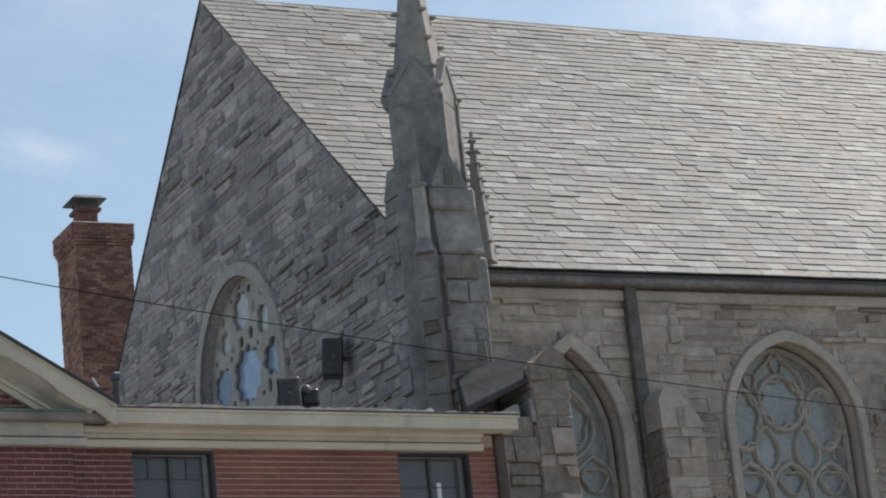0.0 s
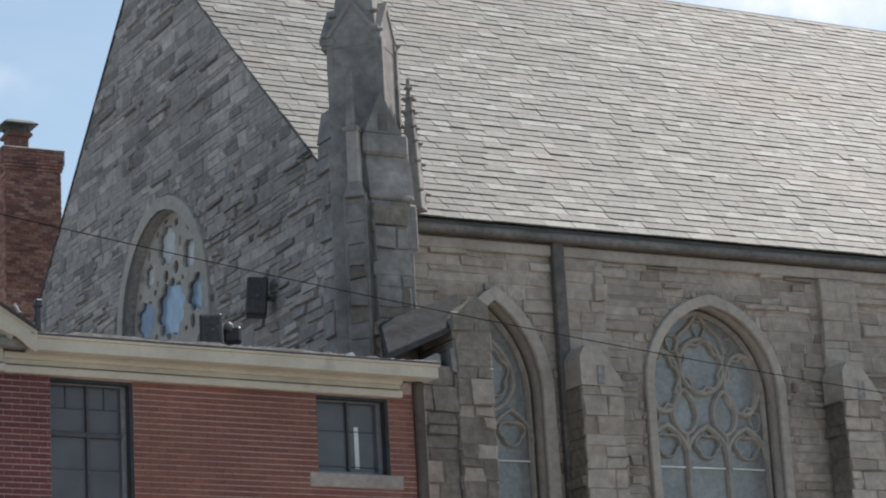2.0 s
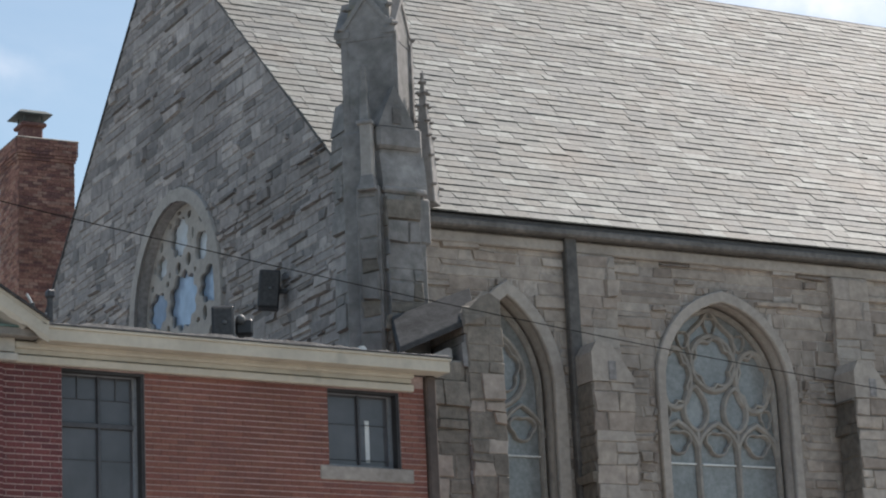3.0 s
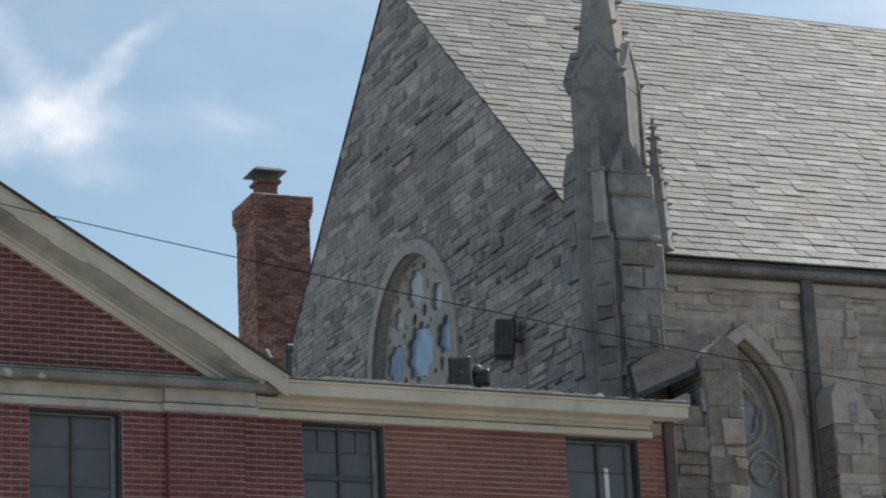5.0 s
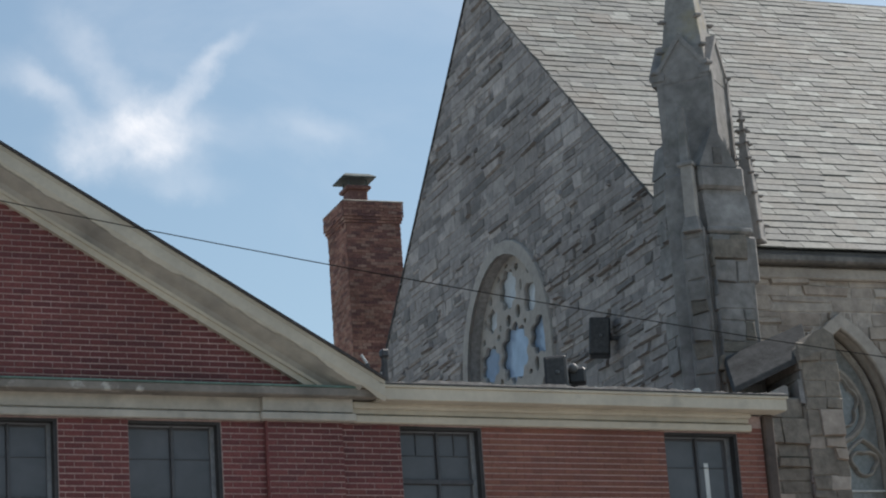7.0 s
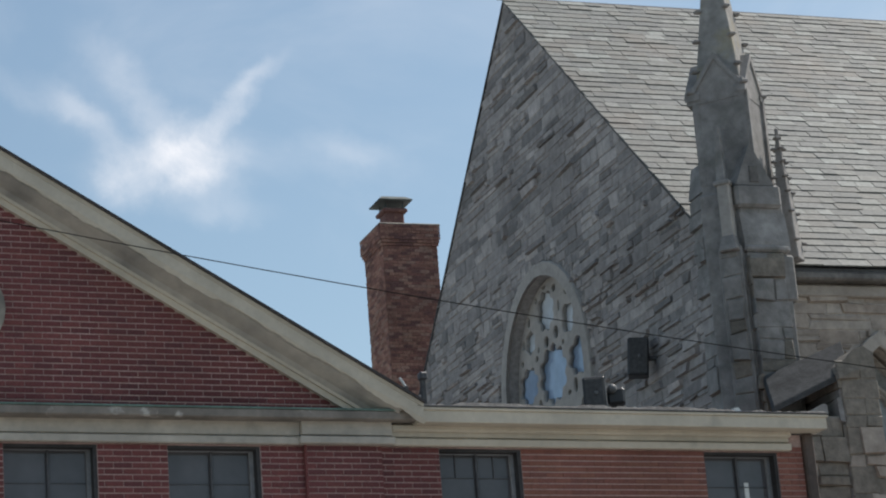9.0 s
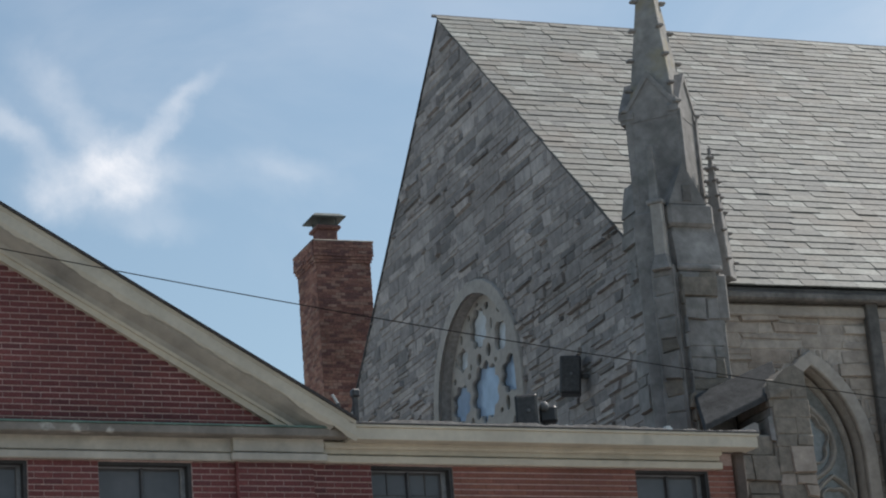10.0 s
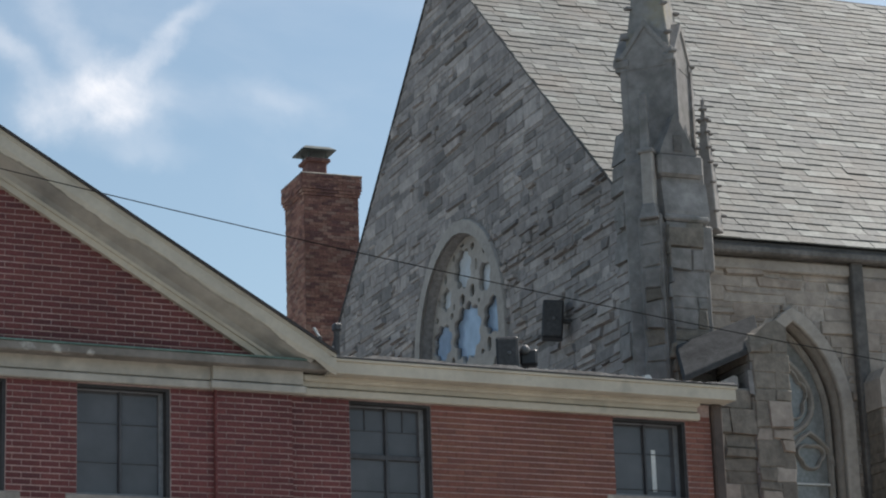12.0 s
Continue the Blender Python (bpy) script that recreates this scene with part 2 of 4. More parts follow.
# spire's sandstone with olive-yellow flecks at random
yellow_flecked = material("yellow_flecked_sandstone", (0.255, 0.242, 0.225), 0.88, grain=(6, 0.25), stain=(0.9, 0.3), bump=0.5, fleck=((0.33, 0.285, 0.18), 2.2, 0.54, 0.76))
# darker, greyer cream for the left part's frieze
grey_cream = material("darker_cream_paint", (0.44, 0.40, 0.345), 0.6, grain=(14, 0.08), stain=(1.2, 0.2), bump=0.12, fleck=((0.25, 0.23, 0.20), 2.6, 0.55, 0.85))
tar = material("flat_roof_felt", (0.05, 0.05, 0.052), 0.9, grain=(10, 0.3))
felt_mat = material("worn_grey_felt", (0.13, 0.125, 0.12), 0.9, grain=(14, 0.4), stain=(3, 0.35), bump=0.5, fleck=((0.42, 0.41, 0.39), 7.0, 0.62, 0.72))
shingle_mat = material("asphalt_shingle", (0.055, 0.05, 0.05), 0.9, grain=(20, 0.35), stain=(1, 0.3), bump=0.5)
asphalt = material("concrete_road", (0.24, 0.235, 0.225), 0.92, grain=(25, 0.3), stain=(0.15, 0.25), bump=0.4, bump_scale=80)
concrete = material("pavement_concrete", (0.33, 0.32, 0.30), 0.9, grain=(12, 0.15), stain=(0.4, 0.2), bump=0.2)
wire_mat = material("black_cable_sheath", (0.015, 0.015, 0.015), 0.95, spec=0.1, grain=(20, 0.1), bump=0)

# ---------------------------------------------------------------- mesh tools


def thing(name, label, category, m=None, group="", kind=""):
    ob = new(name)
    ob.empty_display_size = 0.2
    if m is not None:
        ob.matrix_world = m
    return tagged(ob, label, category, group, kind)


def part(name, bm, mat, parent=None, label=""):
    """Links a bmesh (or a mesh) as one object under its thing or part."""
    if isinstance(bm, bmesh.types.BMesh):
        me = bpy.data.meshes.new(name)
        bmesh.ops.recalc_face_normals(bm, faces=bm.faces)
        bm.to_mesh(me)
        bm.free()
    else:
        me = bm
    if not me.materials:
        me.materials.append(mat)
    ob = new(name, me)
    ob.parent = parent
    if label:
        ob["label"] = label
    return ob


def add_box(bm, x0, x1, y0, y1, z0, z1, bevel=0.0):
    vs = [bm.verts.new((x, y, z)) for x in (x0, x1) for y in (y0, y1) for z in (z0, z1)]
    fs = [bm.faces.new([vs[i] for i in q]) for q in ((0, 1, 3, 2), (4, 6, 7, 5), (0, 4, 5, 1), (2, 3, 7, 6), (0, 2, 6, 4), (1, 5, 7, 3))]
    if bevel:
        es = list({e for f in fs for e in f.edges})
        bmesh.ops.bevel(bm, geom=es, offset=bevel, segments=1, affect="EDGES")
    return bm


def box(x0, x1, y0, y1, z0, z1, bevel=0.0):
    return add_box(bmesh.new(), x0, x1, y0, y1, z0, z1, bevel)


def prism(bm, outline, at, a, b):
    """Fills a 2D outline, swept from a to b; at(u, v, w) gives the place."""
    lo = [bm.verts.new(at(u, v, a)) for u, v in outline]
    hi = [bm.verts.new(at(u, v, b)) for u, v in outline]
    bm.faces.new(lo)
    bm.faces.new(list(reversed(hi)))
    n = len(lo)
    for i in range(n):
        bm.faces.new((lo[i], hi[i], hi[(i + 1) % n], lo[(i + 1) % n]))
    return bm


def plate(outline, holes, m, depth, bevel=0.0):
    """A flat plate with holes through it: outline and holes in the plate's own plane, depth along its normal, placed by m."""
    cu = bpy.data.curves.new("outline", "CURVE")
    cu.dimensions, cu.fill_mode, cu.extrude, cu.bevel_depth, cu.bevel_resolution = "2D", "BOTH", depth / 2 - bevel, bevel, 0
    for loop in (outline, *holes):
        sp = cu.splines.new("POLY")
        sp.points.add(len(loop) - 1)
        sp.use_cyclic_u = True
        for p, (u, v) in zip(sp.points, loop):
            p.co = (u, v, 0, 1)
    ob = new("outline", cu)
    dg = bpy.context.evaluated_depsgraph_get()
    me = bpy.data.meshes.new_from_object(ob.evaluated_get(dg))
    bpy.data.objects.remove(ob)
    bpy.data.curves.remove(cu)
    me.transform(m @ Matrix.Translation((0, 0, depth / 2)))
    me.materials.clear()
    weld = bmesh.new()
    weld.from_mesh(me)
    bmesh.ops.remove_doubles(weld, verts=weld.verts, dist=0.0004)
    weld.to_mesh(me)
    weld.free()
    return me


def arch(cx, half, sill, spring, top, n=9):
    """The outline of a pointed arch."""
    rise = top - spring
    r = (half * half + rise * rise) / (2 * half)
    a1 = math.asin(min(1, rise / r)) if half <= r else math.pi - math.asin(min(1, rise / r))
    right = [(cx + half - r + r * math.cos(a1 * i / n), spring + r * math.sin(a1 * i / n)) for i in range(n + 1)]
    left = [(2 * cx - u, v) for u, v in reversed(right[:-1])]
    return [(cx - half, sill), (cx + half, sill), *right, *left]


def inside(loop, u, v):
    hit = False
    for (a, b), (c, d) in zip(loop, loop[1:] + loop[:1]):
        if (b > v) != (d > v) and u < (c - a) * (v - b) / (d - b) + a:
            hit = not hit
    return hit


def spread(loops, bound, gap=0.03):
    """Shrinks openings until a rib of stone stays between any two of them."""
    loops = [list(l) for l in loops]
    for _ in range(40):
        tight = set()
        for i in range(len(loops)):
            for j in range(i):
                p, q = np.array(loops[i]), np.array(loops[j])
                pp = np.concatenate([p, (p + np.roll(p, 1, 0)) / 2])
                qq = np.concatenate([q, (q + np.roll(q, 1, 0)) / 2])
                near = np.sqrt(((pp[:, None] - qq[None]) ** 2).sum(-1)).min()
                if near < gap or inside(loops[i], *loops[j][0]) or inside(loops[j], *loops[i][0]):
                    tight |= {i, j}
        mid = np.mean(bound, axis=0)
        ring = np.array(bound)
        ring = np.concatenate([ring * (1 - f) + np.roll(ring, 1, 0) * f for f in (0, 0.25, 0.5, 0.75)])
        for i, l in enumerate(loops):
            if np.sqrt(((np.array(l)[:, None] - ring[None]) ** 2).sum(-1)).min() < gap or not all(inside(bound, *p) for p in l):
                tight.add(i)
                step = (mid - np.mean(l, axis=0)) * 0.02
                loops[i] = [tuple(np.array(p) + step) for p in l]
        if not tight:
            break
        for k in tight:
            c = np.mean(loops[k], axis=0)
            loops[k] = [tuple(c + (np.array(p) - c) * 0.95) for p in loops[k]]
    return loops


SOUTH = lambda y: Matrix(((1, 0, 0, 0), (0, 0, -1, y), (0, 1, 0, 0), (0, 0, 0, 1)))    # plane x, z; normal -y
WEST = lambda x: Matrix(((0, 0, -1, x), (-1, 0, 0, 0), (0, 1, 0, 0), (0, 0, 0, 1)))    # plane -y, z; normal -x


def joined(name, verts, faces, mat, parent, label=""):
    me = bpy.data.meshes.new(name)
    me.from_pydata(verts, [], faces)
    ob = part(name, me, mat, parent, label)
    return tagged(ob, kind="stuff")


def clip(poly, nx, ny, c):
    """Keeps the side of a polygon where nx * u + ny * v <= c."""
    out = []
    for (a, b), (p, q) in zip(poly, poly[1:] + poly[:1]):
        da, dp = nx * a + ny * b - c, nx * p + ny * q - c
        if da <= 0:
            out.append((a, b))
        if da * dp < 0:
            k = da / (da - dp)
            out.append((a + k * (p - a), b + k * (q - b)))
    return out


def rubble(u0, u1, v0, v1, rng, wide=(0.35, 1.0), high=(0.11, 0.34), blocked=None):
    """Squared rubble in broken courses: rows of uneven height, long stones, some split in two or three thin ones."""
    stones = []
    v = v0
    while v < v1:
        h = rng.uniform(*high)
        u = u0 - rng.uniform(0, 0.5)
        while u < u1:
            w = rng.uniform(*wide) * (0.6 if h > 0.28 else 1.0)
            cells = [(u, v, w, h)]
            k = rng.random()
            if h > 0.26 and k < 0.22:
                cells = [(u, v, w, h * 0.3), (u, v + h * 0.3, w * 0.6, h * 0.4), (u + w * 0.6, v + h * 0.3, w * 0.4, h * 0.4), (u, v + h * 0.7, w, h * 0.3)]
            elif h > 0.2 and k < 0.55:
                s = rng.uniform(0.35, 0.65)
                cells = [(u, v, w, h * s), (u, v + h * s, w, h * (1 - s))]
            elif h < 0.2 and k < 0.12:
                cells = [(u, v, w * 0.45, h), (u + w * 0.45, v, w * 0.55, h)]
            for cell in cells:
                stack = [cell]
                while stack:
                    a, b, ww, hh = stack.pop()
                    if blocked:
                        pts = [blocked(a + i * ww / 4, b + j * hh / 2) for i in range(5) for j in range(3)]
                        if all(pts):
                            continue
                        if any(pts):
                            if ww > 0.14:
                                stack += [(a, b, ww / 2, hh), (a + ww / 2, b, ww / 2, hh)]
                                continue
                            if sum(pts) > 5:
                                continue
                    stones.append((a, b, ww, hh))
            u += w
        v += h
    return stones


def stone_mesh(poly, depth, rng, gap=0.002, cham=0.014):
    """Vertices and faces of one stone, proud of its wall: outline on the wall, a smaller uneven front."""
    cx, cy = sum(p[0] for p in poly) / len(poly), sum(p[1] for p in poly) / len(poly)

    def shrink(p, g):
        dx, dy = cx - p[0], cy - p[1]
        return (p[0] + math.copysign(min(g, abs(dx) * 0.6), dx), p[1] + math.copysign(min(g, abs(dy) * 0.6), dy))
    poly = [(p[0] + rng.gauss(0, 0.018), p[1] + rng.gauss(0, 0.011)) for p in poly]
    lo = [(*shrink(p, gap), 0.0) for p in poly]
    hi = [(*shrink(p, gap + cham * rng.uniform(0.6, 1.5)), depth * rng.uniform(0.7, 1.3)) for p in poly]
    n = len(poly)
    return lo + hi, [tuple(range(n, 2 * n))] + [(i, (i + 1) % n, n + (i + 1) % n, n + i) for i in range(n)]


def lay_stones(cells, at, parent, mats, rng, pick, edges=(), proud=(0.006, 0.022), name="stone", limit=300, rugged=lambda v: 0.08):
    """Stones of a wall: those in the picked stretch as objects of their own, the rest as one mesh."""
    verts, faces, singles = [], [], 0
    for a, b, w, h in cells:
        poly = [(a, b), (a + w, b), (a + w, b + h), (a, b + h)]
        for e in edges:
            poly = clip(poly, *e) if poly else poly
        if len(poly) < 3 or (w * h < 0.09 and rng.random() < 0.05):
            continue
        rough = rng.random() < rugged(b)
        vs, fs = stone_mesh(poly, rng.uniform(0.03, 0.075) if rough else rng.uniform(*proud), rng, gap=0.016 if rough else 0.003)
        if singles < limit and pick(a + w / 2, b + h / 2):
            ox, oy = a + w / 2, b + h / 2
            me = bpy.data.meshes.new(name)
            o = at(ox, oy, 0)
            me.from_pydata([Vector(at(*p)) - Vector(o) for p in vs], [], fs)
            ob = part(name, me, mats["object"], parent)
            ob.location = o
            singles += 1
        else:
            k = len(verts)
            verts += [at(*p) for p in vs]
            faces += [tuple(i + k for i in f) for f in fs]
    if verts:
        joined(name + "work", verts, faces, mats["island"], parent)

# ---------------------------------------------------------------- ground
ground = part("ground", box(-1500, 1500, -1500, 1500, -0.5, 0.0), asphalt)
tagged(ground, "pale worn concrete street surface in front of the buildings", "ground", kind="structure")
pavement = part("pavement", box(-60, 60, 21.5, 25.6, 0.0, 0.15, 0.02), concrete)
tagged(pavement, "pale concrete pavement along the brick building", "pavement", kind="structure")

# unseen, added behind the camera to bounce light onto the fronts
opposite = part("wall_opposite", box(-45, 60, -14, -12, 0, 9), cream)
tagged(opposite, "unseen plain pale wall added behind the camera to bounce light", "wall", kind="structure")

# ---------------------------------------------------------------- church
XG, YW, YE = 16.38, 32.3, 32.0          # gable's face, long wall's face, slates' lower edge
RIDGE_Y, RIDGE_Z, EAVE_Z = 40.2, 19.36, 11.67
BACK_Y, END_X = 2 * RIDGE_Y - YW, 46.0
SLOPE = math.atan2(RIDGE_Z - EAVE_Z, RIDGE_Y - YE)
rng = random.Random(7)

church = thing("church", "grey stone church with a steep slate roof and pointed windows", "church", pose(XG, YW, 0))
church_inv = church.matrix_world.inverted()


def church_part(name, bm, mat, label="", parent=None):
    me = bm
    if isinstance(bm, bmesh.types.BMesh):
        bm.transform(church_inv)
    else:
        me.transform(church_inv)
    return part(name, me, mat, parent or church, label)


def cl(x, y, z):
    return (x - XG, y - YW, z)


# gable wall, facing -x; its own plane is (-y, z)
GW = dict(cx=-39.80, half=1.87, sill=9.2, spring=11.82, top=13.77)
gable_hole = arch(**GW)
gable_ring = arch(GW["cx"], GW["half"] + 0.25, GW["sill"], GW["spring"], GW["top"] + 0.22)
wall_top = EAVE_Z - 0.075 + (YW - YE) * math.tan(SLOPE)
gable_outline = [(-BACK_Y, 0), (-YW, 0), (-YW, wall_top), (-RIDGE_Y, RIDGE_Z - 0.085), (-BACK_Y, wall_top)]
gable_wall = church_part("gable_wall", plate(gable_outline, [gable_hole], WEST(XG + 0.6), 0.6), mortar_dark, "blue-grey rubble gable wall")
tanS = math.tan(SLOPE)
top_c = RIDGE_Z - 0.075
edges = [(tanS, 1, top_c - tanS * RIDGE_Y), (-tanS, 1, top_c + tanS * RIDGE_Y)]
in_ring = lambda u, v: inside(gable_ring, u, v)
cells = rubble(-BACK_Y, -YW + 0.1, 7.4, 13.2, rng, wide=(0.20, 0.85), high=(0.07, 0.22), blocked=in_ring)
cells += rubble(-BACK_Y, -YW + 0.1, max(b + h for _, b, _, h in cells), RIDGE_Z, rng, wide=(0.22, 1.05), high=(0.08, 0.30), blocked=in_ring)
lay_stones(cells, lambda u, v, w: cl(XG - w, -u, v), gable_wall, gable_stone, rng,
           rugged=lambda v: 0.34 if v < 13.2 else 0.09, pick=lambda u, v: 34.0 < -u < 41.5 and 11.2 < v < 15.6, edges=edges + [(1, 0, -YW), (-1, 0, BACK_Y)])

# gable window: deep pale surround, thick tracery plate, panes with sky reflections in their colour behind
gable_window = church_part("window", plate(gable_ring, [gable_hole], WEST(XG + 0.30), 0.37, 0.02), dressed, "pale stone surround of the gable window")
g_in = arch(GW["cx"], GW["half"] - 0.01, GW["sill"], GW["spring"], GW["top"] - 0.01)


def foil(u, v, a, b, lobes, ph=0.0, deep=0.26, n=48):
    """A foiled opening: round lobes that meet in pointed cusps."""
    ts = [2 * math.pi * i / n for i in range(n)]
    rs = [1 - deep + deep * abs(math.sin(lobes * (t + ph) / 2)) ** 0.8 for t in ts]
    return [(u + a * r * math.cos(t), v + b * r * math.sin(t)) for t, r in zip(ts, rs)]


# foiled openings: y, z, half width, half height, lobes, glass
GABLE_FOILS = [(40.02, 13.22, 0.44, 0.40, 8, pale_reflection), (39.03, 12.82, 0.26, 0.26, 4, pale_reflection), (40.87, 12.85, 0.30, 0.25, 6, pale_reflection),
               (39.92, 12.02, 0.60, 0.50, 10, blue_reflection), (38.60, 12.04, 0.58, 0.37, 8, blue_reflection), (41.22, 12.04, 0.53, 0.39, 8, blue_reflection),
               (39.86, 10.85, 0.60, 0.50, 8, blue_reflection), (38.50, 10.85, 0.52, 0.40, 8, blue_reflection), (41.14, 10.85, 0.46, 0.40, 8, blue_reflection)]
# slots and eyelets: y, z, half width, half height
GABLE_SLOTS = [(38.97, 13.36, 0.13, 0.10), (38.62, 13.02, 0.07, 0.09), (41.06, 13.34, 0.11, 0.12), (41.38, 12.92, 0.09, 0.11), (39.62, 12.72, 0.11, 0.10),
               (40.10, 12.66, 0.12, 0.09), (38.42, 12.54, 0.11, 0.08), (38.93, 11.58, 0.11, 0.13), (38.40, 12.78, 0.07, 0.10),
               (39.33, 12.46, 0.06, 0.04), (39.24, 11.52, 0.08, 0.04), (40.62, 12.48, 0.08, 0.05), (40.62, 11.60, 0.08, 0.10), (40.50, 12.62, 0.05, 0.05),
               (41.34, 12.56, 0.07, 0.05), (39.55, 13.52, 0.09, 0.06), (40.45, 13.56, 0.08, 0.06), (40.02, 13.70, 0.10, 0.04), (39.40, 13.15, 0.05, 0.09)]
holes = [foil(-y, z, a * 1.14, b * 1.14, k, 0.2, 0.25) for y, z, a, b, k, _ in GABLE_FOILS] + [foil(-y, z, a * 1.15, b * 1.25, 2, 0.0, 0.1, 20) for y, z, a, b in GABLE_SLOTS]
church_part("tracery", plate(g_in, spread(holes, g_in, 0.012), WEST(XG + 0.27), 0.09), dressed, "pale perforated stone tracery", gable_window)
church_part("back_pane", plate(g_in, [], WEST(XG + 0.32), 0.02), church_glass, "dull grey glass", gable_window)
for y, z, a, b, k, g in GABLE_FOILS:
    church_part("pane", plate(foil(-y, z, a * 1.16, b * 1.16, 2, 0, 0.0, 24), [], WEST(XG + 0.288), 0.012), g, "", gable_window)

# long wall, facing -y
BAY, WIN_X = 5.0, 22.76
BIG = dict(half=1.24, sill=6.2, spring=9.25, top=10.70)
LAN = dict(cx=18.75, half=0.80, sill=6.2, spring=9.05, top=10.54)
win_xs = [WIN_X + BAY * i for i in range(5)]
loops = [arch(x, **BIG) for x in win_xs]
lan_loop = arch(**LAN)
rings = [arch(x, BIG["half"] + 0.10, BIG["sill"], BIG["spring"], BIG["top"] + 0.13) for x in win_xs]
lan_ring = arch(LAN["cx"], LAN["half"] + 0.15, LAN["sill"], LAN["spring"], LAN["top"] + 0.17)
long_wall = church_part("long_wall", plate([(XG + 0.6, 0), (END_X, 0), (END_X, wall_top - 0.1), (XG + 0.6, wall_top - 0.1)], loops + [lan_loop], SOUTH(YW + 0.8), 0.8), mortar_wall, "brown-grey coursed stone wall")
near_rings = rings[:2] + [lan_ring]
cells = rubble(XG + 0.6, 31.0, 5.0, 11.25, rng, wide=(0.25, 1.15), high=(0.09, 0.30), blocked=lambda u, v: any(inside(r, u, v) for r in near_rings))
lay_stones(cells, lambda u, v, w: cl(u, YW - w, v), long_wall, wall_stone, rng, rugged=lambda v: 0.20, pick=lambda u, v: 17.4 < u < 25.4 and v > 7.6)
church_part("cornice", box(XG + 0.4, END_X, YW - 0.10, YW + 0.1, 11.26, 11.44, 0.02), tan_dressed, "plain stone eaves course")
church_part("gutter", box(XG + 0.9, END_X, YE + 0.02, YW - 0.02, 11.47, 11.60, 0.03), rust_metal, "dark metal eaves gutter")


def add_bar(verts, faces, line, wide, y0, y1, closed):
    """A stone bar of chamfered section along a line in the wall's plane."""
    n, base = len(line), len(verts)
    for i, (u, v) in enumerate(line):
        a = line[i - 1] if closed or i else line[0]
        b = line[(i + 1) % n] if closed or i < n - 1 else line[-1]
        du, dv = b[0] - a[0], b[1] - a[1]
        k = math.hypot(du, dv) or 1.0
        nu, nv = -dv / k, du / k
        for off, y in ((-0.5, y1), (-0.5, y0 + 0.05), (-0.2, y0), (0.2, y0), (0.5, y0 + 0.05), (0.5, y1)):
            verts.append(cl(u + nu * wide * off, y, v + nv * wide * off))
    for i in range(n if closed else n - 1):
        p, q = base + 6 * i, base + 6 * ((i + 1) % n)
        faces += [(p + k, p + k + 1, q + k + 1, q + k) for k in range(5)]


def long_window(loop, ring, cx, big):
    grow = 0.025
    dim = BIG if big else LAN
    half, sill, spring, top = (dim[k] for k in ("half", "sill", "spring", "top"))
    hole = arch(cx, half - grow, sill + grow, spring, top - grow)
    w = church_part("window", plate(ring, [hole], SOUTH(YW + 0.02), 0.12, 0.02), tan_dressed, "pale stone window surround")
    lining = plate(arch(cx, half - 0.004, sill, spring, top - 0.004), [hole], SOUTH(YW + 0.40), 0.38)
    church_part("lining", lining, tan_dressed, "pale stone reveal", w)
    inner = arch(cx, half - grow - 0.004, sill + grow, spring, top - grow - 0.004)
    rim = arch(cx, half - grow - 0.05, sill + grow, spring, top - grow - 0.05, 14)
    bars = [(rim, 0.10, True)]

    def light_head(dx, h, z0, z1):
        right = [(cx + dx + h * math.cos(t) ** 0.8, z0 + (z1 - z0) * (t / (math.pi / 2)) ** 0.9) for t in (math.pi / 2 * k / 8 for k in range(9))]
        return [(2 * (cx + dx) - u, v) for u, v in right][:-1] + right[::-1]

    def drop(dx, z, a, b):
        return [(cx + dx + a * math.sin(t) * abs(math.sin(t)) ** 0.35 * (1 - 0.18 * math.cos(t + math.pi)), z - b * math.cos(t)) for t in (2 * math.pi * k / 28 for k in range(28))]
    if big:
        lights, pitch, heads = (-0.77, 0, 0.77), 0.385, 8.28
        for dx in lights:
            bars.append((light_head(dx, 0.385, heads, 8.74), 0.115, False))
            bars.append((foil(cx + dx, 8.42, 0.25, 0.20, 3, math.pi / 6, 0.3, 30), 0.055, True))
        for dx in (-0.385, 0.385):
            bars.append(([(cx + dx, sill + 0.03), (cx + dx, heads), (cx + dx, 8.62)], 0.11, False))
            bars.append((drop(dx, 8.97, 0.22, 0.36), 0.10, True))
        for dx, z, a, b, k in ((0, 9.73, 0.42, 0.45, 6), (-0.77, 9.46, 0.33, 0.50, 6), (0.77, 9.46, 0.33, 0.50, 6)):
            bars.append((foil(cx + dx, z, a, b, 2, 0, 0.0, 32), 0.11, True))
            bars.append((foil(cx + dx, z, a * 0.96, b * 0.96, k, 0.3, 0.24, 36), 0.075, True))
        for sg in (-1, 1):
            bars.append(([(cx + sg * 0.02, 10.60), (cx + sg * 0.16, 10.42), (cx + sg * 0.42, 10.20), (cx + sg * 0.46, 9.98), (cx + sg * 0.40, 9.80)], 0.09, False))
            bars.append((foil(cx + sg * 0.55, 10.10, 0.11, 0.15, 3, math.pi / 6, 0.26, 24), 0.04, True))
            bars.append((foil(cx + sg * 0.98, 8.86, 0.11, 0.17, 3, math.pi / 6, 0.26, 24), 0.04, True))
        bars.append((foil(cx, 10.36, 0.12, 0.15, 3, math.pi / 6, 0.26, 24), 0.04, True))
    else:
        lights, heads = (-0.38, 0.38), 8.35
        bars.append(([(cx, sill + 0.03), (cx, heads), (cx, 8.80)], 0.11, False))
        for dx in lights:
            bars.append((light_head(dx, 0.38, heads, 8.86), 0.07, False))
            bars.append((foil(cx + dx, 8.50, 0.24, 0.20, 3, math.pi / 6, 0.3, 30), 0.055, True))
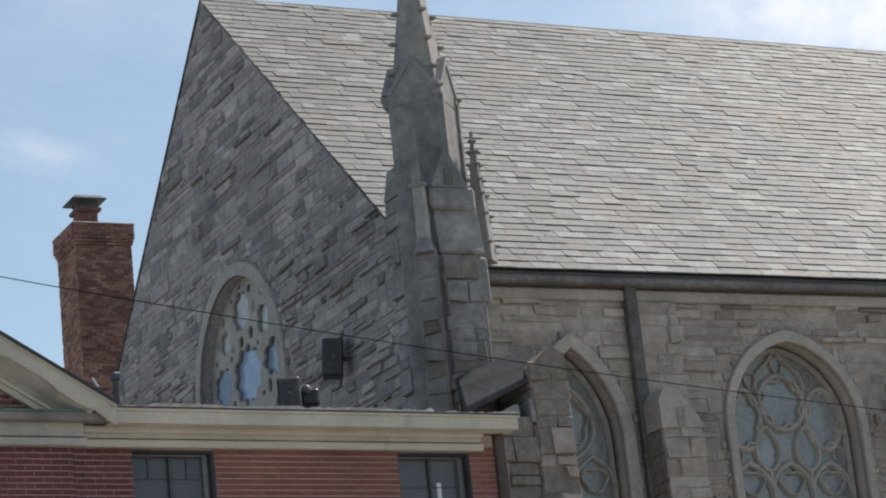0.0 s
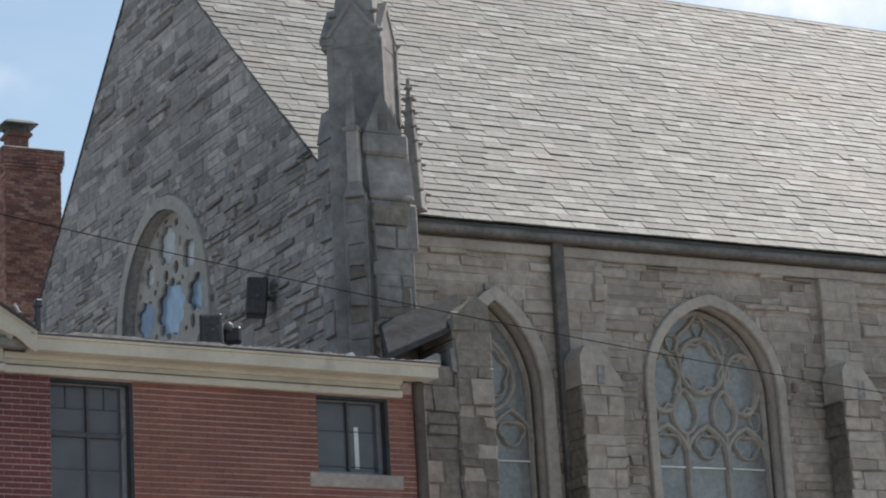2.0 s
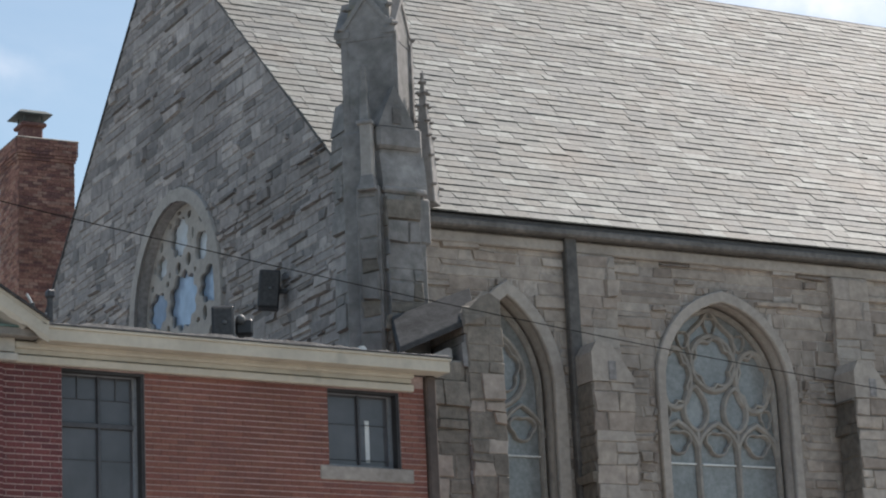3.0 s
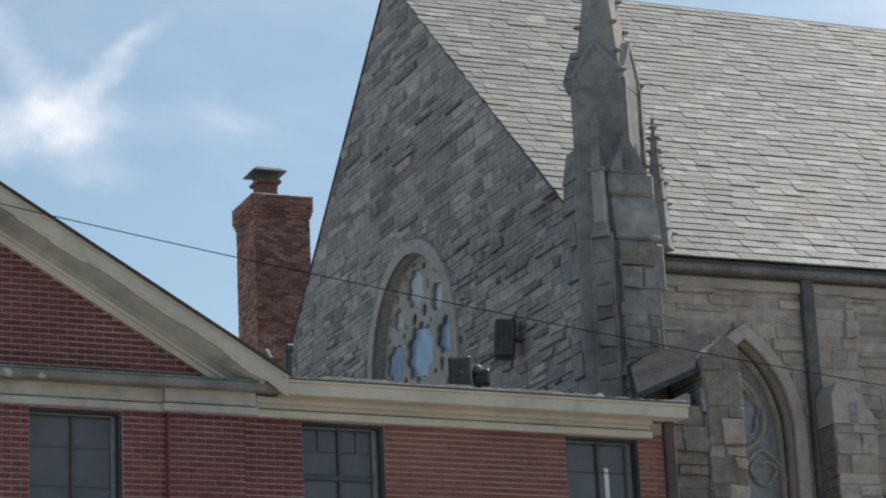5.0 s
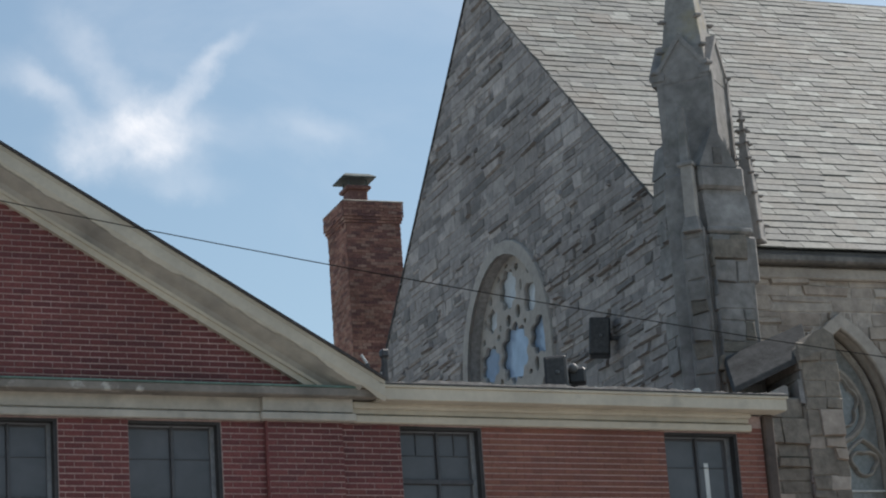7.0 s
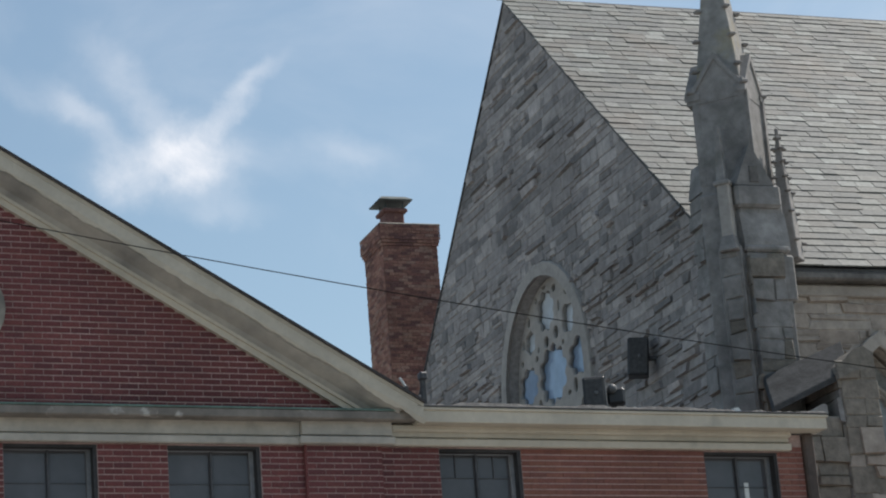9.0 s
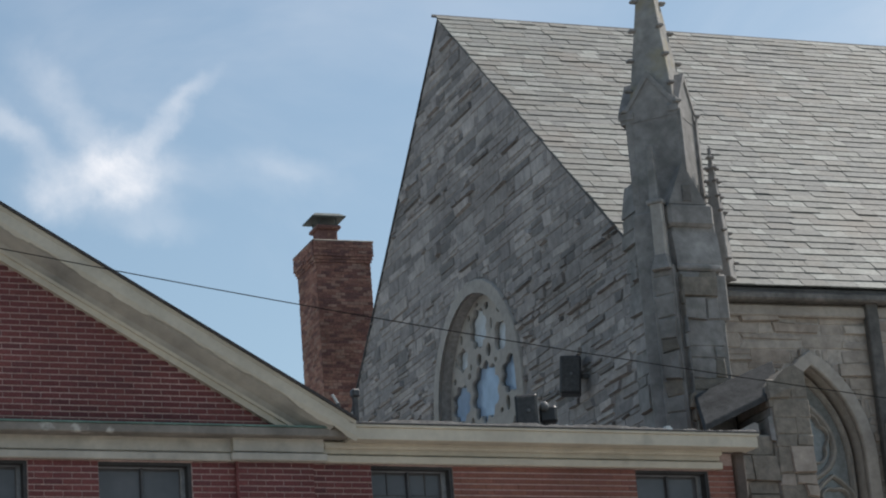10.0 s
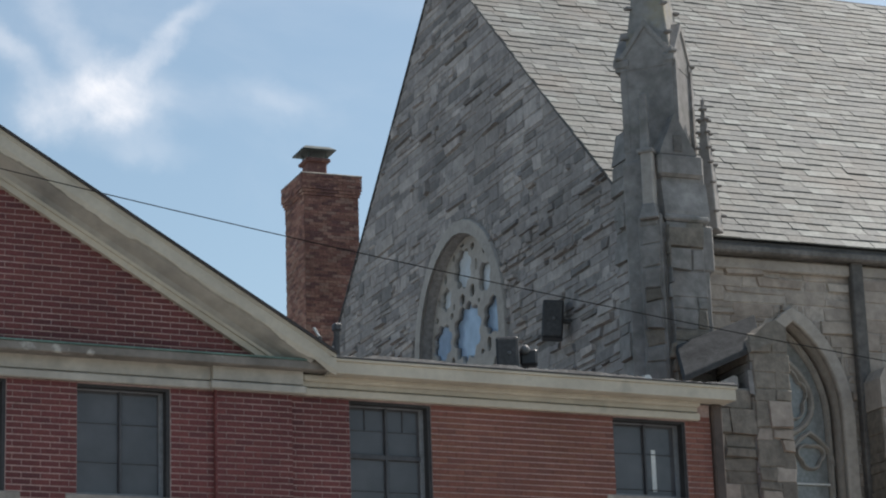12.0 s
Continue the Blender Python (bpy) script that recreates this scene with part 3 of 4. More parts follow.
        bars.append((drop(0, 9.40, 0.46, 0.58), 0.10, True))
        bars.append((foil(cx, 9.42, 0.38, 0.42, 6, 0.3, 0.2, 36), 0.04, True))
    verts, faces = [], []
    for k, (line, wide, closed) in enumerate(bars):
        add_bar(verts, faces, line, wide, YW + 0.28 + 0.0015 * k, YW + 0.376, closed)
    me = bpy.data.meshes.new("tracery")
    me.from_pydata(verts, [], faces)
    part("tracery", me, tracery_stone, w, "thin grey stone tracery bars")
    church_part("pane", plate(inner, [], SOUTH(YW + 0.39), 0.02), church_glass, "dull leaded glass", w)
    for dx in lights:
        church_part("transom", box(cx + dx - 0.32, cx + dx + 0.32, YW + 0.32, YW + 0.368, 8.05, 8.075), white_mat, "pale vent frame", w)
    return w


for i, x in enumerate(win_xs):
    long_window(loops[i], rings[i], x, True)
long_window(lan_loop, lan_ring, LAN["cx"], False)


def face_stones(parent, u0, u1, z0, z1, at, mats, seed, wide=(0.22, 0.6), high=(0.16, 0.42)):
    """Squared stones over one flat face, whole at its edges, as quoins are."""
    r2 = random.Random(seed)
    z = z0
    while z < z1 - 0.05:
        h = min(r2.uniform(*high), z1 - z)
        u = u0
        while u < u1 - 0.03:
            w = r2.uniform(*wide)
            if u1 - u - w < 0.15:
                w = u1 - u
            cells = [(z, h)]
            if h > 0.3 and r2.random() < 0.4:
                k = h * r2.uniform(0.35, 0.65)
                cells = [(z, k), (z + k, h - k)]
            for zz, hh in cells:
                poly = [(u, zz), (u + w, zz), (u + w, zz + hh), (u, zz + hh)]
                vs, fs = stone_mesh(poly, r2.uniform(0.05, 0.09) if r2.random() < 0.15 else r2.uniform(0.008, 0.03), r2)
                me = bpy.data.meshes.new("stone")
                me.from_pydata([at(*p) for p in vs], [], fs)
                mat = mats[r2.randrange(len(mats))]
                part("stone", me, mat, parent)
            u += w
        z += h


def buttress(cx):
    b = church_part("buttress", box(cx - 0.25, cx + 0.50, YW - 0.12, YW + 0.1, 0, 11.25, 0.015), mortar_wall, "stone buttress with a gabled offset")
    r2 = random.Random(int(cx * 10))
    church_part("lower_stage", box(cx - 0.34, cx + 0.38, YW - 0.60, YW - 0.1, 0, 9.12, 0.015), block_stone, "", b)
    gab = prism(bmesh.new(), [(cx - 0.36, 9.10), (cx + 0.42, 9.10), (cx + 0.40, 9.17), (cx - 0.02, 9.72), (cx - 0.26, 9.72), (cx - 0.36, 9.55)], lambda u, v, w: (u, w, v), YW - 0.64, YW - 0.1)
    church_part("gablet", gab, tan_dressed, "pale stone gablet", b)
    # no recess cut: a proud dark block paints the shade inside one
    church_part("niche", box(cx - 0.07, cx + 0.07, YW - 0.655, YW - 0.62, 9.12, 9.42, 0.01), mortar_dark, "dark block painted in for a recess's shade", b)
    mats = [wall_stone["object"]] * 4 + [tan_dressed]
    face_stones(b, cx - 0.25, cx + 0.50, 9.2, 11.22, lambda u, v, w: cl(u, YW - 0.12 - w, v), mats, int(cx * 7))
    face_stones(b, cx - 0.34, cx + 0.38, 6.2, 9.10, lambda u, v, w: cl(u, YW - 0.60 - w, v), mats, int(cx * 9))
    # west side only in the darker stone: its shade is put into the colour
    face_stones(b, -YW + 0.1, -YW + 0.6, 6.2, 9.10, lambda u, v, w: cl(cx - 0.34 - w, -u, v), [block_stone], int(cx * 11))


for i in range(5):
    buttress(20.22 + BAY * i)

church_part("downpipe", box(19.80, 20.01, YW - 0.17, YW - 0.03, 0, 11.5, 0.02), pipe_mat, "dark brown square downpipe")

# closing walls
church_part("back_wall", box(XG + 0.6, END_X, BACK_Y - 0.6, BACK_Y, 0, wall_top), mortar_dark)
church_part("end_wall", plate(gable_outline, [], WEST(END_X + 0.6), 0.6), mortar_dark)

# roof: boards below, slates above
roof_bm = bmesh.new()
under = 0.05
prism(roof_bm, [(YE + 0.05, EAVE_Z - 0.02), (RIDGE_Y, RIDGE_Z - 0.03), (2 * RIDGE_Y - YE, EAVE_Z - 0.02), (2 * RIDGE_Y - YE, EAVE_Z - 0.07), (RIDGE_Y, RIDGE_Z - 0.03 - under), (YE + 0.05, EAVE_Z - 0.07)],
      lambda u, v, w: (w, u, v), XG - 0.035, END_X + 0.6)
roof = church_part("roof", roof_bm, dark_metal, "steep roof of pale grey slates")
sl, cs, sn = math.hypot(RIDGE_Y - YE, RIDGE_Z - EAVE_Z), math.cos(SLOPE), math.sin(SLOPE)


def on_roof(x, s, h):
    return cl(x, YE + s * cs - h * sn, EAVE_Z + s * sn + h * cs)


ROW = 0.230
unit = bpy.data.meshes.new("slate")
unit.from_pydata([(0, 0, 0), (1, 0, 0), (1, 1, 0), (0, 1, 0), (0.0, 0, 1), (1.0, 0, 1), (1, 1, 0.3), (0, 1, 0.3)], [],
                 [(0, 3, 2, 1), (4, 5, 6, 7), (0, 1, 5, 4), (1, 2, 6, 5), (2, 3, 7, 6), (3, 0, 4, 7)])
unit.materials.append(slate["object"])
verts, faces, singles = [], [], 0
turn = Matrix(((1, 0, 0), (0, cs, -sn), (0, sn, cs))).to_4x4()
for r in range(int(sl / ROW) + 1):
    s0 = r * ROW
    x = XG - 0.09
    while x < END_X + 0.6:
        first = x < XG
        w = rng.uniform(0.16, 0.5) if first else rng.choice((0.24, 0.32, 0.38, 0.45, 0.52))
        a = x + rng.uniform(-0.015, 0.015) if first else x
        b = x + w - rng.choice((0.003, 0.006, 0.012))
        x += w
        s = s0 + rng.gauss(0, 0.0035) + (0.025 if rng.random() < 0.025 else 0)
        length = min(ROW + 0.06, sl - s)
        if length < 0.05:
            continue
        lift, thick = 0.004 + abs(rng.gauss(0, 0.003)), 0.017 + rng.uniform(0, 0.012)
        if singles < 300 and 19.0 < a < 23.5 and r < 24:
            ob = part("slate", unit, None, roof)
            ob.matrix_local = Matrix.Translation(on_roof(a, s, lift)) @ turn @ Matrix.Diagonal((b - a, length, thick, 1))
            singles += 1
        else:
            k = len(verts)
            tilt = rng.gauss(0, 0.004)
            verts += [on_roof(a, s, lift), on_roof(b, s + tilt, lift), on_roof(b, s + length, lift), on_roof(a, s + length, lift),
                      on_roof(a, s, lift + thick), on_roof(b, s + tilt, lift + thick), on_roof(b, s + length, lift + 0.3 * thick), on_roof(a, s + length, lift + 0.3 * thick)]
            faces += [tuple(k + i for i in f) for f in ((4, 5, 6, 7), (0, 1, 5, 4), (1, 2, 6, 5), (3, 0, 4, 7))]
joined("slating", verts, faces, slate["island"], roof)
ridge_bm = prism(bmesh.new(), [(RIDGE_Y - 0.035, RIDGE_Z - 0.02), (RIDGE_Y, RIDGE_Z + 0.03), (RIDGE_Y + 0.035, RIDGE_Z - 0.02)], lambda u, v, w: (w, u, v), XG - 0.14, END_X + 0.6)
church_part("ridge_cap", ridge_bm, dark_metal, "dark metal ridge capping", roof)

# corner: angle buttresses below, square pinnacle set diagonally above
CX, CY = 16.588, 32.1


def diag_block(side, z0, z1, top=None, cx=CX, cy=CY, bevel=0.015):
    """A square block set at 45 degrees; top: side at its upper end."""
    bm = bmesh.new()
    h0, h1 = side / math.sqrt(2), (side if top is None else top) / math.sqrt(2)
    ring = ((-1, 0), (0, -1), (1, 0), (0, 1))
    lo = [bm.verts.new((cx + dx * h0, cy + dy * h0, z0)) for dx, dy in ring]
    hi = [bm.verts.new((cx + dx * h1, cy + dy * h1, z1)) for dx, dy in ring]
    bm.faces.new(lo)
    bm.faces.new(hi)
    for i in range(4):
        bm.faces.new((lo[i], lo[(i + 1) % 4], hi[(i + 1) % 4], hi[i]))
    if bevel:
        bmesh.ops.bevel(bm, geom=list(bm.edges), offset=bevel, segments=1, affect="EDGES")
    return bm


def crocket(parent, x, y, z, s):
    church_part("crocket", box(x - s, x + s, y - s, y + s, z - s * 0.45, z + s * 0.45, s * 0.25), dark_dressed, "", parent)


pinnacle = church_part("pinnacle", diag_block(0.84, 12.7, 14.5), dark_dressed, "dark weathered stone pinnacle with gablets and crockets")
church_part("spire", diag_block(0.72, 14.45, 17.1, 0.10), yellow_flecked, "tapered stone spire", pinnacle)
for dx, dy in ((-1, -1), (1, -1), (-1, 1), (1, 1)):
    ax = Vector((dx, dy, 0)).normalized()
    side = Vector((-ax.y, ax.x, 0))
    def on_face(u, v, w, ax=ax, side=side):
        p = Vector((CX, CY, 0)) + side * u + ax * w
        return (p.x, p.y, v)
    out = 0.52 if (dx, dy) == (-1, 1) else 0.448
    g = prism(bmesh.new(), [(-0.45, 14.26), (-0.45, 14.36), (0, 14.98), (0.45, 14.36), (0.45, 14.26), (0, 14.86)], on_face, 0.28, out)
    church_part("gablet", g, dark_dressed, "", pinnacle)
    f = prism(bmesh.new(), [(-0.43, 14.2), (-0.43, 14.30), (0, 14.88), (0.43, 14.30), (0.43, 14.2)], on_face, 0.2, out - 0.022)
    church_part("gablet_field", f, dark_dressed, "", pinnacle)
    proud = 0.462 if (dx, dy) == (1, -1) else 0.427
    for u0, u1 in ((-0.41, -0.32), (0.32, 0.41)):
        church_part("corner_strip", prism(bmesh.new(), [(u0, 12.9), (u1, 12.9), (u1, 14.3), (u0, 14.3)], on_face, 0.40, proud), dark_dressed, "", pinnacle)
for zc in (14.75, 15.25, 15.75, 16.25):
    k = (0.10 + 0.62 * (17.1 - zc) / 2.65) / math.sqrt(2) + 0.03
    for dx, dy in ((-1, 0), (0, -1), (1, 0), (0, 1)):
        crocket(pinnacle, CX + dx * k, CY + dy * k, zc, 0.055)
for dx, dy in ((-1, 0), (0, -1), (1, 0), (0, 1)):
    crocket(pinnacle, CX + dx * 0.61, CY + dy * 0.61, 14.40, 0.06)

corner = church_part("corner_buttress", diag_block(0.92, 0, 12.75, bevel=0.02), dark_dressed, "weathered stone corner buttress with gabled offsets")
# arm on the gable's side
church_part("west_arm", box(16.04, 16.45, 32.15, 32.62, 0, 12.85, 0.02), dark_dressed, "", corner)
church_part("west_cap", prism(bmesh.new(), [(16.02, 12.84), (16.45, 12.84), (16.45, 13.35), (16.12, 13.35)], lambda u, v, w: (u, w, v), 32.13, 32.64), dark_dressed, "", corner)
# arm on the long wall's side
church_part("south_arm", box(16.27, 16.98, 31.47, 32.3, 0, 12.5, 0.02), dark_dressed, "", corner)
church_part("weathering", prism(bmesh.new(), [(31.39, 11.70), (31.39, 11.84), (31.465, 12.30), (32.2, 12.30), (32.2, 11.70)], lambda u, v, w: (w, u, v), 16.25, 16.99), dark_dressed, "sloped stone weathering", corner)
church_part("south_gablet", prism(bmesh.new(), [(16.22, 12.72), (16.84, 12.72), (16.52, 13.36), (16.50, 13.36)], lambda u, v, w: (u, w, v), 31.40, 32.2), dark_dressed, "", corner)
# dark block on the gablet's face in place of a shaded recess
church_part("south_niche", box(16.45, 16.60, 31.385, 31.42, 12.76, 13.02, 0.01), pipe_mat, "dark block painted in for a recess's shade", corner)
church_part("string_course", box(16.20, 16.95, 31.39, 32.3, 12.38, 12.74, 0.045), dark_dressed, "", corner)
church_part("lower_arm", box(16.27, 16.86, 31.40, 32.3, 0, 11.68, 0.02), dark_dressed, "", corner)
church_part("core", box(16.19, 16.40, 31.43, 31.9, 0, 11.66), dark_dressed, "", corner)
church_part("ledge", box(16.24, 16.97, 31.36, 32.3, 11.68, 11.78, 0.03), dark_dressed, "", corner)
church_part("corbel", box(16.84, 17.06, 31.44, 32.3, 10.95, 11.66, 0.03), dark_dressed, "stone corbel", corner)
# small shaft on the diagonal face
church_part("shaft", diag_block(0.18, 11.90, 12.75, cx=16.08, cy=31.52), dressed, "slim stone shaft", corner)
church_part("shaft_foot", diag_block(0.30, 11.70, 11.95, 0.18, cx=16.08, cy=31.52), dark_dressed, "", corner)
church_part("shaft_tip", diag_block(0.14, 12.80, 13.70, 0.09, cx=16.10, cy=31.60), dark_dressed, "", corner)
church_part("shaft_base", diag_block(0.38, 0, 11.78, 0.36, cx=16.17, cy=31.63), dark_dressed, "", corner)
face_stones(corner, -0.14, 0.14, 7.5, 11.7, lambda u, v, w: cl(16.17 + u * math.sqrt(0.5) - (0.185 + w) * math.sqrt(0.5), 31.63 - u * math.sqrt(0.5) - (0.185 + w) * math.sqrt(0.5), v), [dark_dressed, block_stone, dark_dressed], 37, wide=(0.3, 0.4), high=(0.2, 0.45))
church_part("shaft_cap", diag_block(0.25, 12.72, 12.79, cx=16.08, cy=31.53), dark_dressed, "", corner)
# small crocketed pinnacle beside it
small = church_part("small_pinnacle", diag_block(0.32, 11.7, 12.75, 0.21, cx=17.26, cy=31.9), dark_dressed, "slim crocketed stone pinnacle")
church_part("spirelet", diag_block(0.20, 12.7, 13.65, 0.05, cx=17.26, cy=31.9, bevel=0.0), dark_dressed, "", small)
for zc, k in ((11.98, 0.24), (12.45, 0.19), (12.78, 0.15), (13.02, 0.12), (13.27, 0.10), (13.48, 0.08)):
    for dx, dy in ((-1, 0), (0, -1), (1, 0), (0, 1)):
        crocket(small, 17.26 + dx * k, 31.9 + dy * k, zc, 0.04)
crocket(small, 17.26, 31.9, 13.66, 0.055)
church_part("finial", box(17.235, 17.285, 31.875, 31.925, 13.6, 13.82, 0.012), dark_dressed, "", small)

# stones on the arms
dark_mix = [dark_dressed, block_stone, dark_dressed]
face_stones(corner, 16.27, 16.86, 7.0, 11.66, lambda u, v, w: cl(u, 31.40 - w, v), dark_mix, 31)
face_stones(corner, -32.62, -32.15, 7.5, 12.82, lambda u, v, w: cl(16.04 - w, -u, v), [gable_stone["object"], dark_dressed, dark_dressed], 33)
face_stones(corner, -32.3, -31.31, 7.0, 11.62, lambda u, v, w: cl(16.27 - w, -u, v), [dark_dressed, block_stone], 34)
# low stone block with a slab roof in front of the lancet
block = church_part("porch_block", box(17.04, 17.62, 30.5, YW, 0, 9.52, 0.02), block_stone, "low stone block with a sloping slab top")
low = [Vector((15.93, 30.54, 9.02)), Vector((17.20, 30.54, 9.58)), Vector((17.55, 31.30, 10.20)), Vector((16.23, 31.30, 9.66))]
slab_bm = bmesh.new()
under_s = [slab_bm.verts.new(p) for p in low]
over_s = [slab_bm.verts.new(p + Vector((0.03, 0, 0.11))) for p in low]
slab_bm.faces.new(under_s)
slab_bm.faces.new(over_s)
for n in range(4):
    slab_bm.faces.new((under_s[n], under_s[(n + 1) % 4], over_s[(n + 1) % 4], over_s[n]))
bmesh.ops.bevel(slab_bm, geom=list(slab_bm.edges), offset=0.012, segments=1, affect="EDGES")
church_part("slab", slab_bm, shaded_slab_stone, "sloping weathered stone slab, coloured dark for its shade", block)
church_part("offset", prism(bmesh.new(), [(16.40, 8.96), (16.84, 8.96), (16.84, 9.17), (16.78, 9.19), (16.42, 9.02)], lambda u, v, w: (u, w, v), 30.60, 30.9), dark_dressed, "pale stone weathering", block)
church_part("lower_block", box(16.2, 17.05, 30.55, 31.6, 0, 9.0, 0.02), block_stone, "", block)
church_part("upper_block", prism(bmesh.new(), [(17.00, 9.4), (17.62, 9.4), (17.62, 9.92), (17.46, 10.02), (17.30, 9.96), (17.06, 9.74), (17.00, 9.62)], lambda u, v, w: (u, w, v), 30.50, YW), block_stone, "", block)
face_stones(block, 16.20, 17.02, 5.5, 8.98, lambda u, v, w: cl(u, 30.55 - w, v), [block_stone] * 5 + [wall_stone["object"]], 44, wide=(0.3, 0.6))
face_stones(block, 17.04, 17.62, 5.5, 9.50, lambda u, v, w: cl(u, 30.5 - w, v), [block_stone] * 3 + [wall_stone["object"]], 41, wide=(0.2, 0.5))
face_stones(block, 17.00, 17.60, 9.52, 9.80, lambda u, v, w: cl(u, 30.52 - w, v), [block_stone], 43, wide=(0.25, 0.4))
# west side without pale stones: the slab's shade painted in
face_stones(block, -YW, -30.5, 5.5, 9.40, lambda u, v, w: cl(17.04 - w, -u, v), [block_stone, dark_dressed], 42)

# ---------------------------------------------------------------- brick building
BA = 3.6
brick_m = pose(0, 26, 0, 0, 0, BA)
hall = thing("brick_building", "red brick building with cream cornices and a pediment", "building", brick_m)
U0, U1 = -1.4, 14.40                     # ends of the front; pediment block ends at U_MID
U_MID, DEEP = 9.4, 7.5
COURSE, LEN = 0.0690, 0.2135
WINS = [(13.02, 14.04), (9.54, 10.58), (6.28, 7.36), (4.44, 5.48), (2.60, 3.64), (0.76, 1.80)]
W_TOP = 7.645
SILLS = {13.02: 6.68, 6.28: 6.40, 4.44: 6.40, 2.60: 6.40, 0.76: 6.40, 9.54: 5.6}
TOP = 7.67
def box_loop(a, b, c, d):
    return [(a, c), (b, c), (b, d), (a, d)]
SOUTH0 = Matrix(((1, 0, 0, 0), (0, 0, -1, 0.3), (0, 1, 0, 0), (0, 0, 0, 1)))
APEX_U, RAKE = 4.0, 0.576
front = part("front_wall", plate(box_loop(U0, U1, 0, TOP + 0.2), [box_loop(a, b, SILLS[a], W_TOP) for a, b in WINS], SOUTH0, 0.3), mortar_pale, hall, "red brick front wall")
ped_z = lambda u: 10.31 - RAKE * (abs(u - APEX_U) - 0.506)
tymp = part("tympanum", plate([(U0, 7.9), (U_MID - 0.6, 7.9), (U_MID - 0.6, 8.0), (APEX_U, ped_z(APEX_U) + 0.1), (U0, ped_z(U0))], [], SOUTH0, 0.3), mortar_pale, hall, "red brick pediment wall")
for a, b in ((U0, U0 + 0.3), (U1 - 0.3, U1)):
    part("side_wall", box(a, b, 0.3, DEEP, 0, TOP + 0.2), brick_mat["island"], hall)
part("rear_wall", box(U0, U1, DEEP, DEEP + 0.3, 0, TOP + 0.2), brick_mat["island"], hall)
part("flat_roof", box(U_MID - 0.2, U1, 0.0, DEEP + 0.3, TOP + 0.205, 7.98), tar, hall, "dark flat roof")

unit_bricks = {}
for kind_b in (brick_mat, plum_brick):
    bb = box(0, 1, -1, 0, 0, 1)
    unit_b = bpy.data.meshes.new("brick")
    bb.to_mesh(unit_b)
    bb.free()
    unit_b.materials.append(kind_b["object"])
    unit_bricks[kind_b["object"].name] = unit_b


def lay_bricks(parent, u0, u1, z0, z1, gaps, face, rng, limit, pick, mats=brick_mat, rise=None):
    """Running bond: gaps(z) lists the stretches to leave out; rise(z) narrows the row."""
    verts, faces, count = [], [], 0
    k0 = int(z0 / COURSE)
    for k in range(k0, int(z1 / COURSE)):
        z = k * COURSE
        a0, a1 = (u0, u1) if rise is None else rise(z + COURSE)
        runs, cur = [], a0
        for g0, g1 in sorted(gaps(z)):
            if g1 <= a0 or g0 >= a1:
                continue
            runs.append((cur, g0))
            cur = g1
        runs.append((cur, a1))
        for r0, r1 in runs:
            n = math.floor((r0 - (k % 2) * LEN / 2) / LEN)
            u = n * LEN + (k % 2) * LEN / 2
            while u < r1:
                end = 0.0015 if r0 > 10.5 and face == 0 else 0.005
                a, b = max(u, r0) + end, min(u + LEN, r1) - end
                u += LEN
                if b - a < 0.02:
                    continue
                p = 0.006 + rng.uniform(0, 0.004)
                if count < limit and pick((a + b) / 2, z):
                    ob = part("brick", unit_bricks[mats["object"].name], None, parent)
                    ob.matrix_local = Matrix.Translation((a, face, z)) @ Matrix.Diagonal((b - a, p, COURSE - 0.0155, 1))
                    count += 1
                else:
                    i = len(verts)
                    z2 = z + COURSE - 0.0155
                    verts += [(a, face, z), (b, face, z), (b, face, z2), (a, face, z2), (a, face - p, z), (b, face - p, z), (b, face - p, z2), (a, face - p, z2)]
                    faces += [tuple(i + j for j in f) for f in ((4, 5, 6, 7), (0, 1, 5, 4), (1, 2, 6, 5), (2, 3, 7, 6), (3, 0, 4, 7))]
    return joined("brickwork", verts, faces, mats["island"], parent)


def win_gaps(z):
    return [(a, b) for a, b in WINS if SILLS[a] - 0.15 < z + 0.03 < W_TOP] + [(7.90, 8.75)]


# left of u 9.54 the front takes darker, more purple tones
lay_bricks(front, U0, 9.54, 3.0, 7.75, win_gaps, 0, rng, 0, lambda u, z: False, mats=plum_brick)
lay_bricks(front, 9.54, U1, 3.0, 7.75, win_gaps, 0, rng, 300, lambda u, z: 10.6 < u < 13.0 and z > 5.9)
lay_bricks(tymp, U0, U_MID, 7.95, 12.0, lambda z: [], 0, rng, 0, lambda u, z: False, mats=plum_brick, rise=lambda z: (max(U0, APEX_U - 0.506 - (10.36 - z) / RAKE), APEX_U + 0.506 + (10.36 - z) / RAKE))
pil = part("pilaster", box(7.90, 8.805, -0.05, 0.0, 0, TOP), mortar_pale, hall, "red brick pilaster")
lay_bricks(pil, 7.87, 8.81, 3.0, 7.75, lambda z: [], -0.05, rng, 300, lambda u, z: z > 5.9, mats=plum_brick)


part("return_edge", box(7.872, 7.899, -0.054, -0.001, 3.0, TOP), plum_brick["island"], pil)


